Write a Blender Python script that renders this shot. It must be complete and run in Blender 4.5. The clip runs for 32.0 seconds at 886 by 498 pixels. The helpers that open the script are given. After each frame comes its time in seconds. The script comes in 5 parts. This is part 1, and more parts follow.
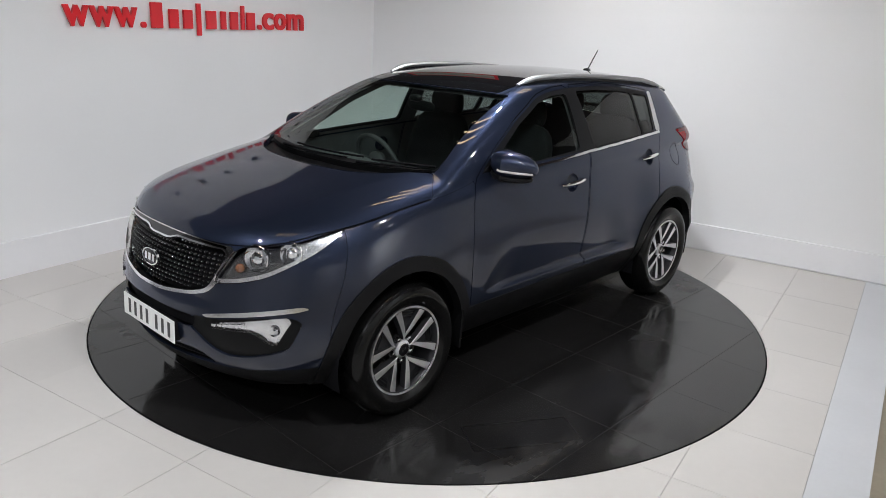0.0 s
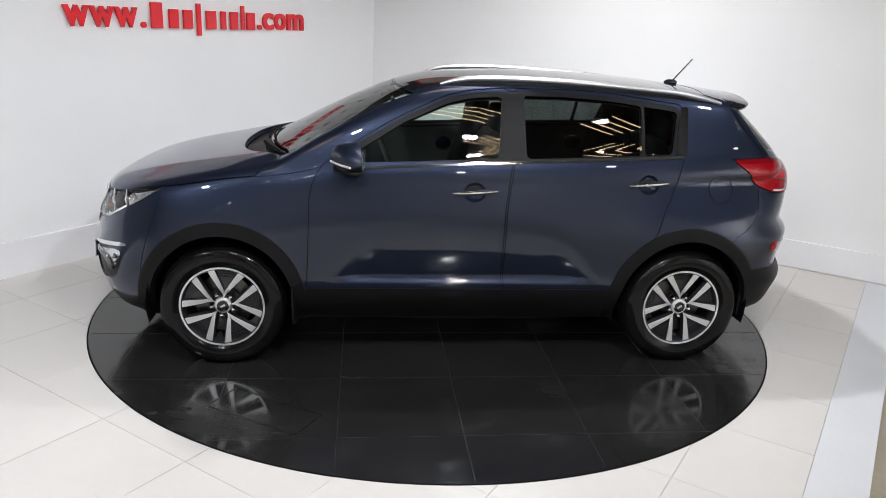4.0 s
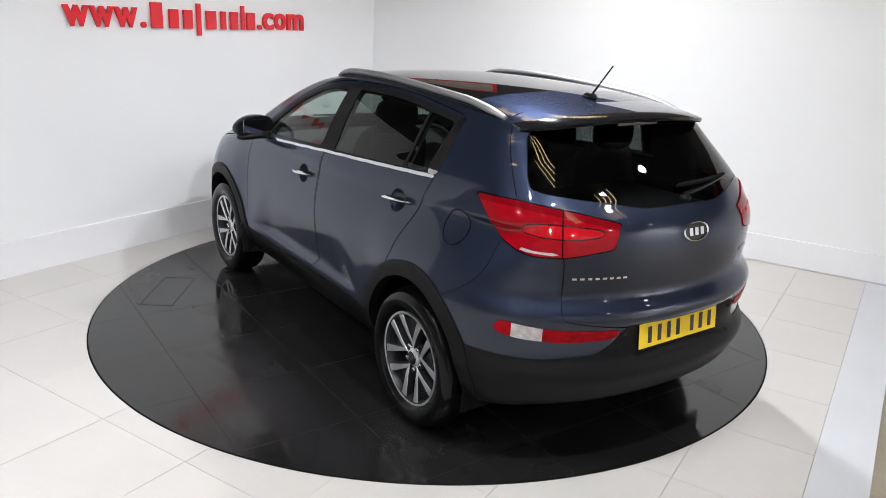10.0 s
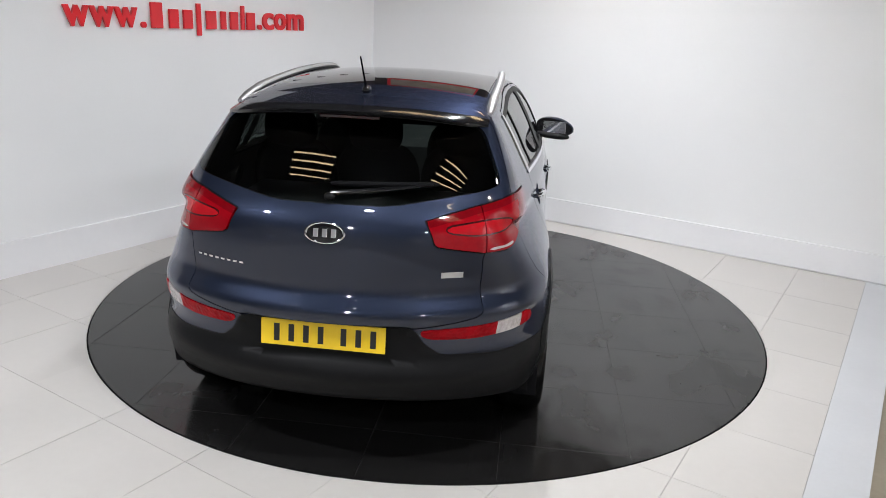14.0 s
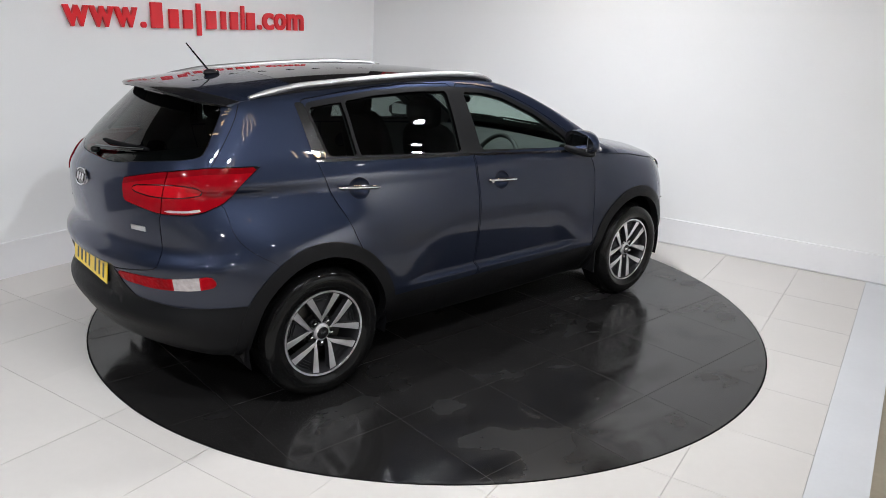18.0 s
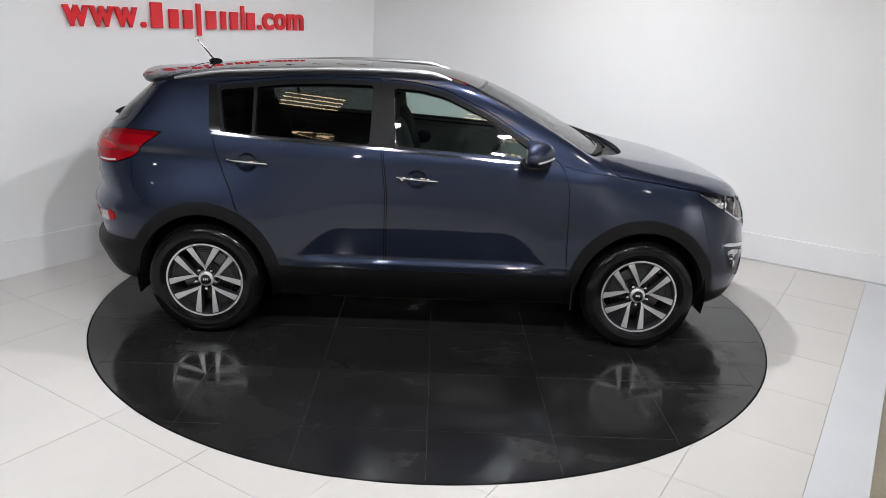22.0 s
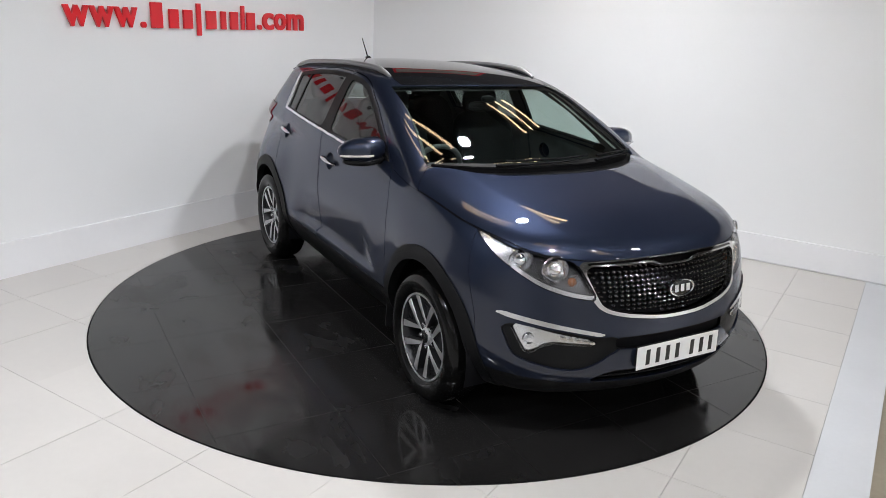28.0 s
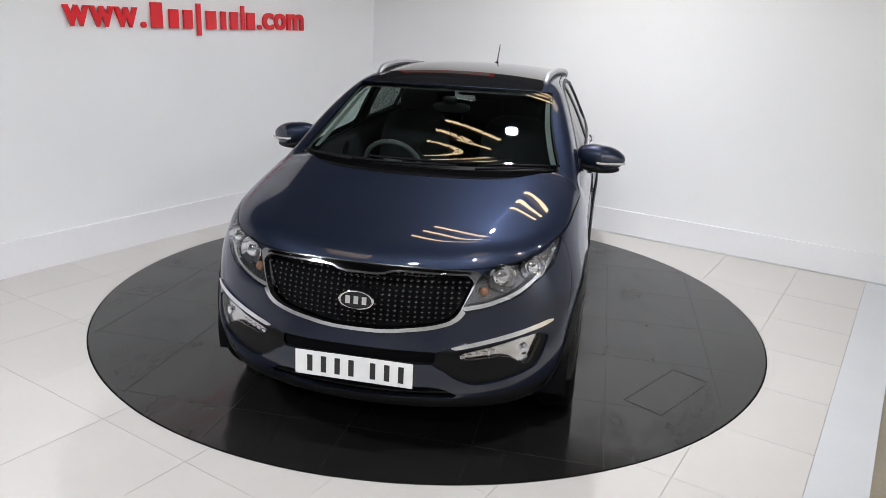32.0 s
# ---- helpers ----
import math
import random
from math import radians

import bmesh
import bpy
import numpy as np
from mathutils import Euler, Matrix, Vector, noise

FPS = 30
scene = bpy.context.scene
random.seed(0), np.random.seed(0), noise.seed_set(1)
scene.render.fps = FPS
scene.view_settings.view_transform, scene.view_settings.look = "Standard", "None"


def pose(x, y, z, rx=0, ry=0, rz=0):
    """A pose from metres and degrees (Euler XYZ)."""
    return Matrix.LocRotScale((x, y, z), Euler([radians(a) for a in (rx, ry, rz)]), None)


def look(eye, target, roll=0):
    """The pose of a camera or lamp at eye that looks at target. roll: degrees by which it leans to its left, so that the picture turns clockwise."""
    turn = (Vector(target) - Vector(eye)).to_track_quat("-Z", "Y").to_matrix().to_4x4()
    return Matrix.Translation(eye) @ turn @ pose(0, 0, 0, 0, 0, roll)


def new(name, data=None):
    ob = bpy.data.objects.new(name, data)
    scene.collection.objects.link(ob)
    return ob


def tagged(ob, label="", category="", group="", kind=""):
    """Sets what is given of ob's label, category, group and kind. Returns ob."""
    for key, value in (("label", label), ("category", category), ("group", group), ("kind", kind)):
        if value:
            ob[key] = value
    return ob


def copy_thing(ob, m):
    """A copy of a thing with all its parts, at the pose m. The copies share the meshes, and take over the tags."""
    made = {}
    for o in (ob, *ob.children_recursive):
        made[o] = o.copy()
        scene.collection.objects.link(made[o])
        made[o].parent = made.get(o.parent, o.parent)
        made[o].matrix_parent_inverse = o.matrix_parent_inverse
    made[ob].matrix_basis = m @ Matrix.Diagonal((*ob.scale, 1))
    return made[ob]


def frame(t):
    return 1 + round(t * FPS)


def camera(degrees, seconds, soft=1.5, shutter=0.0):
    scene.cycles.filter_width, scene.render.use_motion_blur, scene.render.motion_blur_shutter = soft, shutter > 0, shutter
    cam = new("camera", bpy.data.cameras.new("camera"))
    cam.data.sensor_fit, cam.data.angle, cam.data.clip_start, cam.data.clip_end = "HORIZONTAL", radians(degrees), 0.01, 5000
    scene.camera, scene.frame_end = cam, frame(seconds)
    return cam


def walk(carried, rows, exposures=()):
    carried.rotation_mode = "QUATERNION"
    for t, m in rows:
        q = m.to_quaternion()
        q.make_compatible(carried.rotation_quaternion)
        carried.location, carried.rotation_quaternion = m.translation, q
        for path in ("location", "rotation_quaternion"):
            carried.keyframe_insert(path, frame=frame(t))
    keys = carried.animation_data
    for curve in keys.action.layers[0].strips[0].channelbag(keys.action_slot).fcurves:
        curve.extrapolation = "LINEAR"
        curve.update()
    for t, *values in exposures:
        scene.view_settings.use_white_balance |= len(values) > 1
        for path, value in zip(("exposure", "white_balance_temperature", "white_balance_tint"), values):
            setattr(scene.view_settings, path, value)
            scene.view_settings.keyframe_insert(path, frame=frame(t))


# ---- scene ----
# ---- light levels ----
# the film dims and brightens a little as the dark car turns
EXPOSURES = [(0.0, -0.57), (1.0, -0.39), (2.0, -0.25), (3.0, -0.26), (6.0, -0.14), (9.0, -0.12), (11.0, -0.12), (12.0, -0.11), (13.0, -0.37), (17.0, -0.37), (21.0, -0.36), (25.0, -0.37), (28.0, -0.36), (32.0, -0.36)]
TUBE_GLOW = 13.0
SPOT_GLOW = 60.0
# place on the ceiling, power, what the lamp is turned to (None: straight down), and the width of its beam
# powered lamps from y = -6 back are added, unseen, to brighten the mirrored hall
LAMPS = [((0.65, 0.29), 78, None, 150), ((2.9, -1.1), 15, (-1.5, 1.0, 0.0), 115), ((2.2, -2.3), 14, (-1.5, 1.4, 0.0), 125), ((0.9, -3.3), 82, (0.4, 1.9, 0.3), 130), ((-2.7, -3.3), 92, None, 150),
         ((3.6, -4.6), 8, None, 160), ((-1.4, -6.0), 90, None, 160), ((1.6, -7.2), 60, None, 160),
         ((-0.55, -2.95), 44, (0.2, 2.0, 0.3), 140), ((0.3, -4.9), 0, None, 160), ((-0.9, -4.2), 0, None, 160), ((3.2, -2.9), 0, None, 160), ((-2.6, -4.4), 0, None, 160), ((1.2, -8.4), 0, None, 160),
         ((4.6, -6.6), 85, None, 160), ((4.4, -2.9), 105, (5.45, -3.6, 1.2), 110), ((-3.4, -6.8), 0, None, 160), ((0.2, -9.4), 0, None, 160), ((3.0, -9.2), 0, None, 160), ((4.4, -1.2), 0, None, 160)]
# place on the ceiling, turn, length of the tubes and their spacing
FITTINGS = [((0.05, 0.15), -33, 0.80, 0.21), ((1.32, 1.38), -33, 0.70, 0.20), ((-1.38, -2.12), -20, 0.62, 0.13), ((0.72, -2.38), -20, 0.62, 0.13), ((2.4, -2.45), -33, 0.62, 0.13), ((1.25, -3.5), -33, 0.62, 0.13)]

# ---- camera: it stands still ----
cam = camera(62.26, 32.0, soft=0.8)
EYE = (0.0, -4.946, 1.895)
AIM = look(EYE, (0.0132902, -3.9906, 1.59997), 2.582)
walk(cam, [(0.0, AIM), (32.0, AIM)], exposures=EXPOSURES)

# ---- world: only a weak glow reaches the closed hall ----
world = bpy.data.worlds.new("hall_dusk")
scene.world = world
world.use_nodes = True
world.node_tree.nodes["Background"].inputs[0].default_value = (0.5, 0.52, 0.55, 1)
world.node_tree.nodes["Background"].inputs[1].default_value = 0.05

# the bay is square to these two directions, both 33 degrees off the camera's
TURN = -33.0
BAY = Matrix.Rotation(radians(TURN), 4, "Z")
HALF = 2.59          # from the turntable's axis to the skirting
CEIL = 3.5


def area_lamp(name, place, size, power, colour, aim=None, round_lamp=True, size_y=None, spread=160):
    data = bpy.data.lights.new(name, "AREA")
    data.shape = "DISK" if round_lamp else "RECTANGLE"
    data.size = size
    if size_y:
        data.size_y = size_y
    data.energy, data.color, data.spread = power, colour, radians(spread)
    ob = new(name, data)
    ob.matrix_world = look(place, aim or (place[0], place[1] + 0.001, 0), 0)
    return ob


# ---- materials ----
def material(name, colour, rough=0.5, metal=0.0, coat=0.0, noise_scale=0.0, vary=0.0, bump=0.0, rough_vary=0.0, spec=0.5, coat_rough=0.03, fine=0.0, emit=None, emit_strength=0.0):
    m = bpy.data.materials.new(name)
    m.use_nodes = True
    t = m.node_tree
    b = t.nodes["Principled BSDF"]
    b.inputs["Base Color"].default_value = (*colour, 1)
    b.inputs["Roughness"].default_value = rough
    b.inputs["Metallic"].default_value = metal
    b.inputs["Specular IOR Level"].default_value = spec
    b.inputs["Coat IOR"].default_value = 1.56
    b.inputs["Coat Weight"].default_value = coat
    b.inputs["Coat Roughness"].default_value = coat_rough
    if emit:
        b.inputs["Emission Color"].default_value = (*emit, 1)
        b.inputs["Emission Strength"].default_value = emit_strength
    if noise_scale:
        pos = t.nodes.new("ShaderNodeTexCoord")
        big, small = t.nodes.new("ShaderNodeTexNoise"), t.nodes.new("ShaderNodeTexNoise")
        big.inputs["Scale"].default_value, small.inputs["Scale"].default_value = noise_scale, (fine or noise_scale * 14)
        big.inputs["Detail"].default_value = small.inputs["Detail"].default_value = 5
        add = t.nodes.new("ShaderNodeMath")
        add.operation = "MULTIPLY_ADD"
        add.inputs[1].default_value = 0.4
        t.links.new(pos.outputs["Object"], big.inputs["Vector"])
        t.links.new(pos.outputs["Object"], small.inputs["Vector"])
        t.links.new(small.outputs["Fac"], add.inputs[0])
        t.links.new(big.outputs["Fac"], add.inputs[2])
        if vary:
            mix = t.nodes.new("ShaderNodeMapRange")
            mix.inputs["From Min"].default_value, mix.inputs["From Max"].default_value = 0.35, 1.05
            mix.inputs["To Min"].default_value, mix.inputs["To Max"].default_value = 1 - vary, 1 + vary
            tint = t.nodes.new("ShaderNodeMix")
            tint.data_type, tint.blend_type = "RGBA", "MULTIPLY"
            tint.inputs[0].default_value = 1
            tint.inputs[6].default_value = (*colour, 1)
            t.links.new(add.outputs[0], mix.inputs["Value"])
            t.links.new(mix.outputs["Result"], tint.inputs[7])
            t.links.new(tint.outputs[2], b.inputs["Base Color"])
        if rough_vary:
            rr = t.nodes.new("ShaderNodeMapRange")
            rr.inputs["From Min"].default_value, rr.inputs["From Max"].default_value = 0.4, 1.0
            rr.inputs["To Min"].default_value, rr.inputs["To Max"].default_value = max(0.0, rough - rough_vary), rough + rough_vary
            t.links.new(add.outputs[0], rr.inputs["Value"])
            t.links.new(rr.outputs["Result"], b.inputs["Roughness"])
        if bump:
            bp = t.nodes.new("ShaderNodeBump")
            bp.inputs["Strength"].default_value, bp.inputs["Distance"].default_value = bump, 0.002
            t.links.new(small.outputs["Fac"], bp.inputs["Height"])
            t.links.new(bp.outputs["Normal"], b.inputs["Normal"])
    return m


def glass(name, tint, ior=1.5):
    """A thin pane: what passes is tinted, and it mirrors more at a slant."""
    m = bpy.data.materials.new(name)
    m.use_nodes = True
    t = m.node_tree
    t.nodes.remove(t.nodes["Principled BSDF"])
    clear, gloss = t.nodes.new("ShaderNodeBsdfTransparent"), t.nodes.new("ShaderNodeBsdfGlossy")
    mix, face = t.nodes.new("ShaderNodeMixShader"), t.nodes.new("ShaderNodeLayerWeight")
    power, fres = t.nodes.new("ShaderNodeMath"), t.nodes.new("ShaderNodeMath")
    clear.inputs[0].default_value = (*tint, 1)
    gloss.inputs["Roughness"].default_value = 0.01
    face.inputs["Blend"].default_value = 0.5
    low = ((ior - 1) / (ior + 1)) ** 2 * 1.6
    power.operation, fres.operation = "POWER", "MULTIPLY_ADD"
    power.inputs[1].default_value = 5.0
    fres.inputs[1].default_value, fres.inputs[2].default_value = 1 - low, low
    t.links.new(face.outputs["Facing"], power.inputs[0])
    t.links.new(power.outputs[0], fres.inputs[0])
    t.links.new(fres.outputs[0], mix.inputs[0])
    t.links.new(clear.outputs[0], mix.inputs[1])
    t.links.new(gloss.outputs[0], mix.inputs[2])
    t.links.new(mix.outputs[0], t.nodes["Material Output"].inputs[0])
    return m


def glow(name, colour, strength):
    m = bpy.data.materials.new(name)
    m.use_nodes = True
    b = m.node_tree.nodes["Principled BSDF"]
    b.inputs["Base Color"].default_value = (0.8, 0.8, 0.8, 1)
    b.inputs["Emission Color"].default_value = (*colour, 1)
    b.inputs["Emission Strength"].default_value = strength
    return m


def flake_paint(name, colour):
    """Metallic car paint: fine flakes under a clear coat."""
    m = material(name, colour, rough=0.40, metal=0.74, coat=1.0, coat_rough=0.015, spec=0.03)
    m.node_tree.nodes["Principled BSDF"].inputs["Coat IOR"].default_value = 1.48
    t = m.node_tree
    b = t.nodes["Principled BSDF"]
    b.inputs["Specular Tint"].default_value = (0.62, 0.68, 0.95, 1)
    pos, vor = t.nodes.new("ShaderNodeTexCoord"), t.nodes.new("ShaderNodeTexVoronoi")
    vor.inputs["Scale"].default_value = 900
    mr = t.nodes.new("ShaderNodeMapRange")
    mr.inputs["To Min"].default_value, mr.inputs["To Max"].default_value = 0.36, 0.50
    dust = t.nodes.new("ShaderNodeTexNoise")
    dust.inputs["Scale"].default_value, dust.inputs["Detail"].default_value = 3, 6
    cr = t.nodes.new("ShaderNodeMapRange")
    cr.inputs["From Min"].default_value, cr.inputs["From Max"].default_value = 0.4, 0.8
    cr.inputs["To Min"].default_value, cr.inputs["To Max"].default_value = 0.002, 0.016
    t.links.new(pos.outputs["Object"], vor.inputs["Vector"])
    t.links.new(pos.outputs["Object"], dust.inputs["Vector"])
    t.links.new(vor.outputs["Color"], mr.inputs["Value"])
    t.links.new(mr.outputs["Result"], b.inputs["Roughness"])
    t.links.new(dust.outputs["Fac"], cr.inputs["Value"])
    t.links.new(cr.outputs["Result"], b.inputs["Coat Roughness"])
    return m


def faceted(name):
    """A silvered lamp reflector pressed into small facets."""
    m = material(name, (0.86, 0.87, 0.89), 0.08, metal=1.0)
    t = m.node_tree
    pos, cell, bp = t.nodes.new("ShaderNodeTexCoord"), t.nodes.new("ShaderNodeTexVoronoi"), t.nodes.new("ShaderNodeBump")
    cell.feature = "F1"
    cell.inputs["Scale"].default_value = 48
    bp.inputs["Strength"].default_value, bp.inputs["Distance"].default_value = 0.35, 0.003
    t.links.new(pos.outputs["Object"], cell.inputs["Vector"])
    t.links.new(cell.outputs["Distance"], bp.inputs["Height"])
    t.links.new(bp.outputs["Normal"], t.nodes["Principled BSDF"].inputs["Normal"])
    return m


def pressed(m, scale, depth):
    """Fine pressed cells in a lamp lens."""
    t = m.node_tree
    pos, cell, bp = t.nodes.new("ShaderNodeTexCoord"), t.nodes.new("ShaderNodeTexVoronoi"), t.nodes.new("ShaderNodeBump")
    cell.inputs["Scale"].default_value = scale
    bp.inputs["Strength"].default_value, bp.inputs["Distance"].default_value = 0.8, depth
    t.links.new(pos.outputs["Object"], cell.inputs["Vector"])
    t.links.new(cell.outputs["Distance"], bp.inputs["Height"])
    t.links.new(bp.outputs["Normal"], t.nodes["Principled BSDF"].inputs["Normal"])
    return m


PAINT = flake_paint("blue_grey_car_paint", (0.0168, 0.0222, 0.0400))
CLADDING = material("black_grained_plastic", (0.007, 0.007, 0.0075), 0.42, spec=0.10, noise_scale=6, vary=0.2, bump=0.25, fine=500, rough_vary=0.06)
GLOSS_BLACK = material("gloss_black_trim", (0.006, 0.006, 0.007), 0.12)
STUD = material("black_grille_plastic", (0.006, 0.006, 0.0065), 0.10, spec=0.9)
SEAM = material("black_gap", (0.004, 0.004, 0.005), 0.7, spec=0.08)
FRAME_BLACK = material("satin_black_window_film", (0.006, 0.006, 0.0065), 0.45, spec=0.09, noise_scale=8, vary=0.15, rough_vary=0.05)
RUBBER = material("tyre_rubber", (0.004, 0.004, 0.004), 0.14, spec=0.20, noise_scale=9, vary=0.25, bump=0.05, fine=220, rough_vary=0.05)
CHROME = material("chrome", (0.80, 0.80, 0.82), 0.06, metal=1.0)
BRIGHT = material("bright_silvered_trim", (0.84, 0.84, 0.85), 0.11, metal=1.0)
RED_MID = material("mid_red_lamp_lens", (0.34, 0.005, 0.010), 0.12, coat=0.35, spec=0.1, noise_scale=30, vary=0.2)
SATIN = material("satin_silver", (0.62, 0.62, 0.63), 0.44, metal=1.0, noise_scale=20, rough_vary=0.04)
PILLAR = material("polished_pillar_chrome", (0.55, 0.55, 0.56), 0.04, metal=1.0)
RAIL = material("satin_roof_rail", (0.42, 0.42, 0.43), 0.50, metal=1.0, noise_scale=20, rough_vary=0.05)
ALLOY = material("machined_alloy", (0.74, 0.74, 0.75), 0.42, metal=1.0, noise_scale=30, vary=0.06, rough_vary=0.08)
ALLOY_DARK = material("grey_painted_alloy", (0.035, 0.035, 0.038), 0.35, metal=0.6, noise_scale=20, vary=0.15)
IRON = material("brake_iron", (0.11, 0.105, 0.10), 0.35, metal=1.0, noise_scale=14, vary=0.25, rough_vary=0.1)
LINER = material("dark_cabin_plastic", (0.070, 0.070, 0.073), 0.6, spec=0.25, noise_scale=10, vary=0.2, bump=0.2)
CLOTH = material("charcoal_seat_cloth", (0.012, 0.012, 0.013), 0.85, spec=0.10, noise_scale=12, vary=0.3, bump=0.5, fine=420)
CLEAR = glass("clear_green_tinted_glass", (0.70, 0.80, 0.76), 1.5)
PRIVACY = glass("dark_privacy_glass", (0.24, 0.27, 0.26), 1.5)
LENS = glass("clear_lamp_cover", (0.93, 0.94, 0.95), 1.45)
ROOF_GLASS = material("black_roof_glass", (0.006, 0.006, 0.007), 0.03, coat=0.3)
RED_LENS = material("red_lamp_lens", (0.22, 0.002, 0.006), 0.10, coat=0.35, spec=0.1, noise_scale=30, vary=0.12)
RED_DEEP = material("deep_red_lamp_lens", (0.045, 0.0012, 0.002), 0.20, coat=0.35, noise_scale=30, vary=0.12)
WHITE_LENS = material("white_ribbed_lens", (0.40, 0.375, 0.37), 0.15, coat=1.0, noise_scale=60, vary=0.2)
RED_CELL = pressed(material("pressed_red_lens", (0.27, 0.002, 0.006), 0.30, coat=0.0, spec=0.06, noise_scale=18, vary=0.45), 55, 0.004)
WHITE_CELL = pressed(material("pressed_white_lens", (0.42, 0.38, 0.375), 0.12, coat=0.8, noise_scale=40, vary=0.3), 70, 0.003)
# chrome of the grille's top band, with its dark reflection put into the colour
DARK_REFLECTION = material("chrome_with_dark_reflection", (0.10, 0.10, 0.105), 0.07, metal=1.0)
PILLAR_CLOTH = material("grey_pillar_lining", (0.09, 0.09, 0.09), 0.9, noise_scale=8, vary=0.08)
AMBER = material("amber_bulb", (0.20, 0.085, 0.04), 0.2, coat=1.0)
REFLECTOR = faceted("lamp_reflector")
SILVERED = material("smooth_silvered_reflector", (0.90, 0.90, 0.91), 0.24, metal=1.0, noise_scale=25, rough_vary=0.06)
RED_DARK = material("dark_red_lamp_lens", (0.135, 0.0014, 0.004), 0.10, coat=0.35, spec=0.1, noise_scale=30, vary=0.15)
BUCKET = material("lamp_bucket", (0.19, 0.19, 0.195), 0.14, metal=0.85, noise_scale=30, rough_vary=0.06)
PLATE_WHITE = material("white_plate", (0.78, 0.78, 0.77), 0.3, noise_scale=30, vary=0.03)
PLATE_YELLOW = material("yellow_plate", (0.84, 0.57, 0.012), 0.3, noise_scale=30, vary=0.03)
PLATE_BLACK = material("black_lettering", (0.012, 0.012, 0.012), 0.4)
WALL = material("matt_white_wall_paint", (0.82, 0.825, 0.835), 0.6, noise_scale=0.8, vary=0.035, bump=0.08, fine=160)
SKIRT = material("white_satin_skirting", (0.80, 0.80, 0.82), 0.35, noise_scale=1.5, vary=0.03)
TILE = material("off_white_porcelain_tile", (0.60, 0.575, 0.55), 0.36, noise_scale=1.6, vary=0.05, rough_vary=0.08, bump=0.03)
# the tiles' grain runs on over the whole floor, and no two tiles are quite the same tone
_t = TILE.node_tree
_where = _t.nodes.new("ShaderNodeNewGeometry")
for _n in _t.nodes:
    if _n.bl_idname == "ShaderNodeTexNoise":
        _t.links.new(_where.outputs["Position"], _n.inputs["Vector"])
_own, _tone, _hue = _t.nodes.new("ShaderNodeObjectInfo"), _t.nodes.new("ShaderNodeMapRange"), _t.nodes.new("ShaderNodeHueSaturation")
_tone.inputs["To Min"].default_value, _tone.inputs["To Max"].default_value = 0.975, 1.025
_t.links.new(_own.outputs["Random"], _tone.inputs["Value"])
_t.links.new(_tone.outputs["Result"], _hue.inputs["Value"])
_base = _t.nodes["Principled BSDF"].inputs["Base Color"]
_t.links.new(_base.links[0].from_socket, _hue.inputs["Color"])
_t.links.new(_hue.outputs["Color"], _base)
GROUT = material("grey_grout", (0.42, 0.40, 0.38), 0.8, noise_scale=30, vary=0.2)
def scuffed(name):
    """Black laminate, dulled in streaks and patches by feet and tyres."""
    m = material(name, (0.0125, 0.012, 0.012), 0.12, noise_scale=1.5, vary=0.35, fine=9)
    t = m.node_tree
    pos, turn, streak, patch = (t.nodes.new(k) for k in ("ShaderNodeTexCoord", "ShaderNodeMapping", "ShaderNodeTexNoise", "ShaderNodeTexNoise"))
    turn.inputs["Scale"].default_value, turn.inputs["Rotation"].default_value = (1.0, 2.4, 1.0), (0, 0, 0.7)
    streak.inputs["Scale"].default_value, streak.inputs["Detail"].default_value, streak.inputs["Distortion"].default_value = 1.6, 7, 1.2
    patch.inputs["Scale"].default_value, patch.inputs["Detail"].default_value = 2.6, 6
    mul, out = t.nodes.new("ShaderNodeMath"), t.nodes.new("ShaderNodeMapRange")
    mul.operation = "MULTIPLY"
    out.inputs["From Min"].default_value, out.inputs["From Max"].default_value = 0.17, 0.36
    out.inputs["To Min"].default_value, out.inputs["To Max"].default_value = 0.07, 0.27
    panel, each = t.nodes.new("ShaderNodeTexBrick"), t.nodes.new("ShaderNodeMath")
    panel.offset = 0.5
    for key, value in (("Scale", 1.0), ("Brick Width", 1.22), ("Row Height", 0.61), ("Mortar Size", 0.0), ("Bias", 0.0)):
        panel.inputs[key].default_value = value
    panel.inputs["Color1"].default_value, panel.inputs["Color2"].default_value = (0.75, 0.75, 0.75, 1), (1.25, 1.25, 1.25, 1)
    each.operation = "MULTIPLY"
    t.links.new(pos.outputs["Object"], panel.inputs["Vector"])
    t.links.new(panel.outputs["Color"], each.inputs[1])
    t.links.new(pos.outputs["Object"], turn.inputs["Vector"])
    t.links.new(turn.outputs["Vector"], streak.inputs["Vector"])
    t.links.new(pos.outputs["Object"], patch.inputs["Vector"])
    t.links.new(streak.outputs["Fac"], mul.inputs[0])
    t.links.new(patch.outputs["Fac"], mul.inputs[1])
    t.links.new(mul.outputs[0], out.inputs["Value"])
    t.links.new(out.outputs["Result"], each.inputs[0])
    t.links.new(each.outputs[0], t.nodes["Principled BSDF"].inputs["Roughness"])
    return m


DISC = scuffed("black_gloss_laminate")
DISC_JOINT = material("dusty_laminate_joint", (0.020, 0.0195, 0.019), 0.35)
HATCH = material("hatch_gap", (0.005, 0.005, 0.005), 0.3)
RED_SIGN = material("red_acrylic", (0.72, 0.016, 0.026), 0.28, noise_scale=8, vary=0.05)
HALL_DIM = material("mid_grey_hall_paint", (0.20, 0.20, 0.21), 0.7, noise_scale=1, vary=0.1)
BULKHEAD = material("dark_bulkhead_panel", (0.028, 0.022, 0.022), 0.6, noise_scale=2, vary=0.25)
PANEL = material("beige_display_board", (0.34, 0.30, 0.25), 0.5, noise_scale=5, vary=0.35)
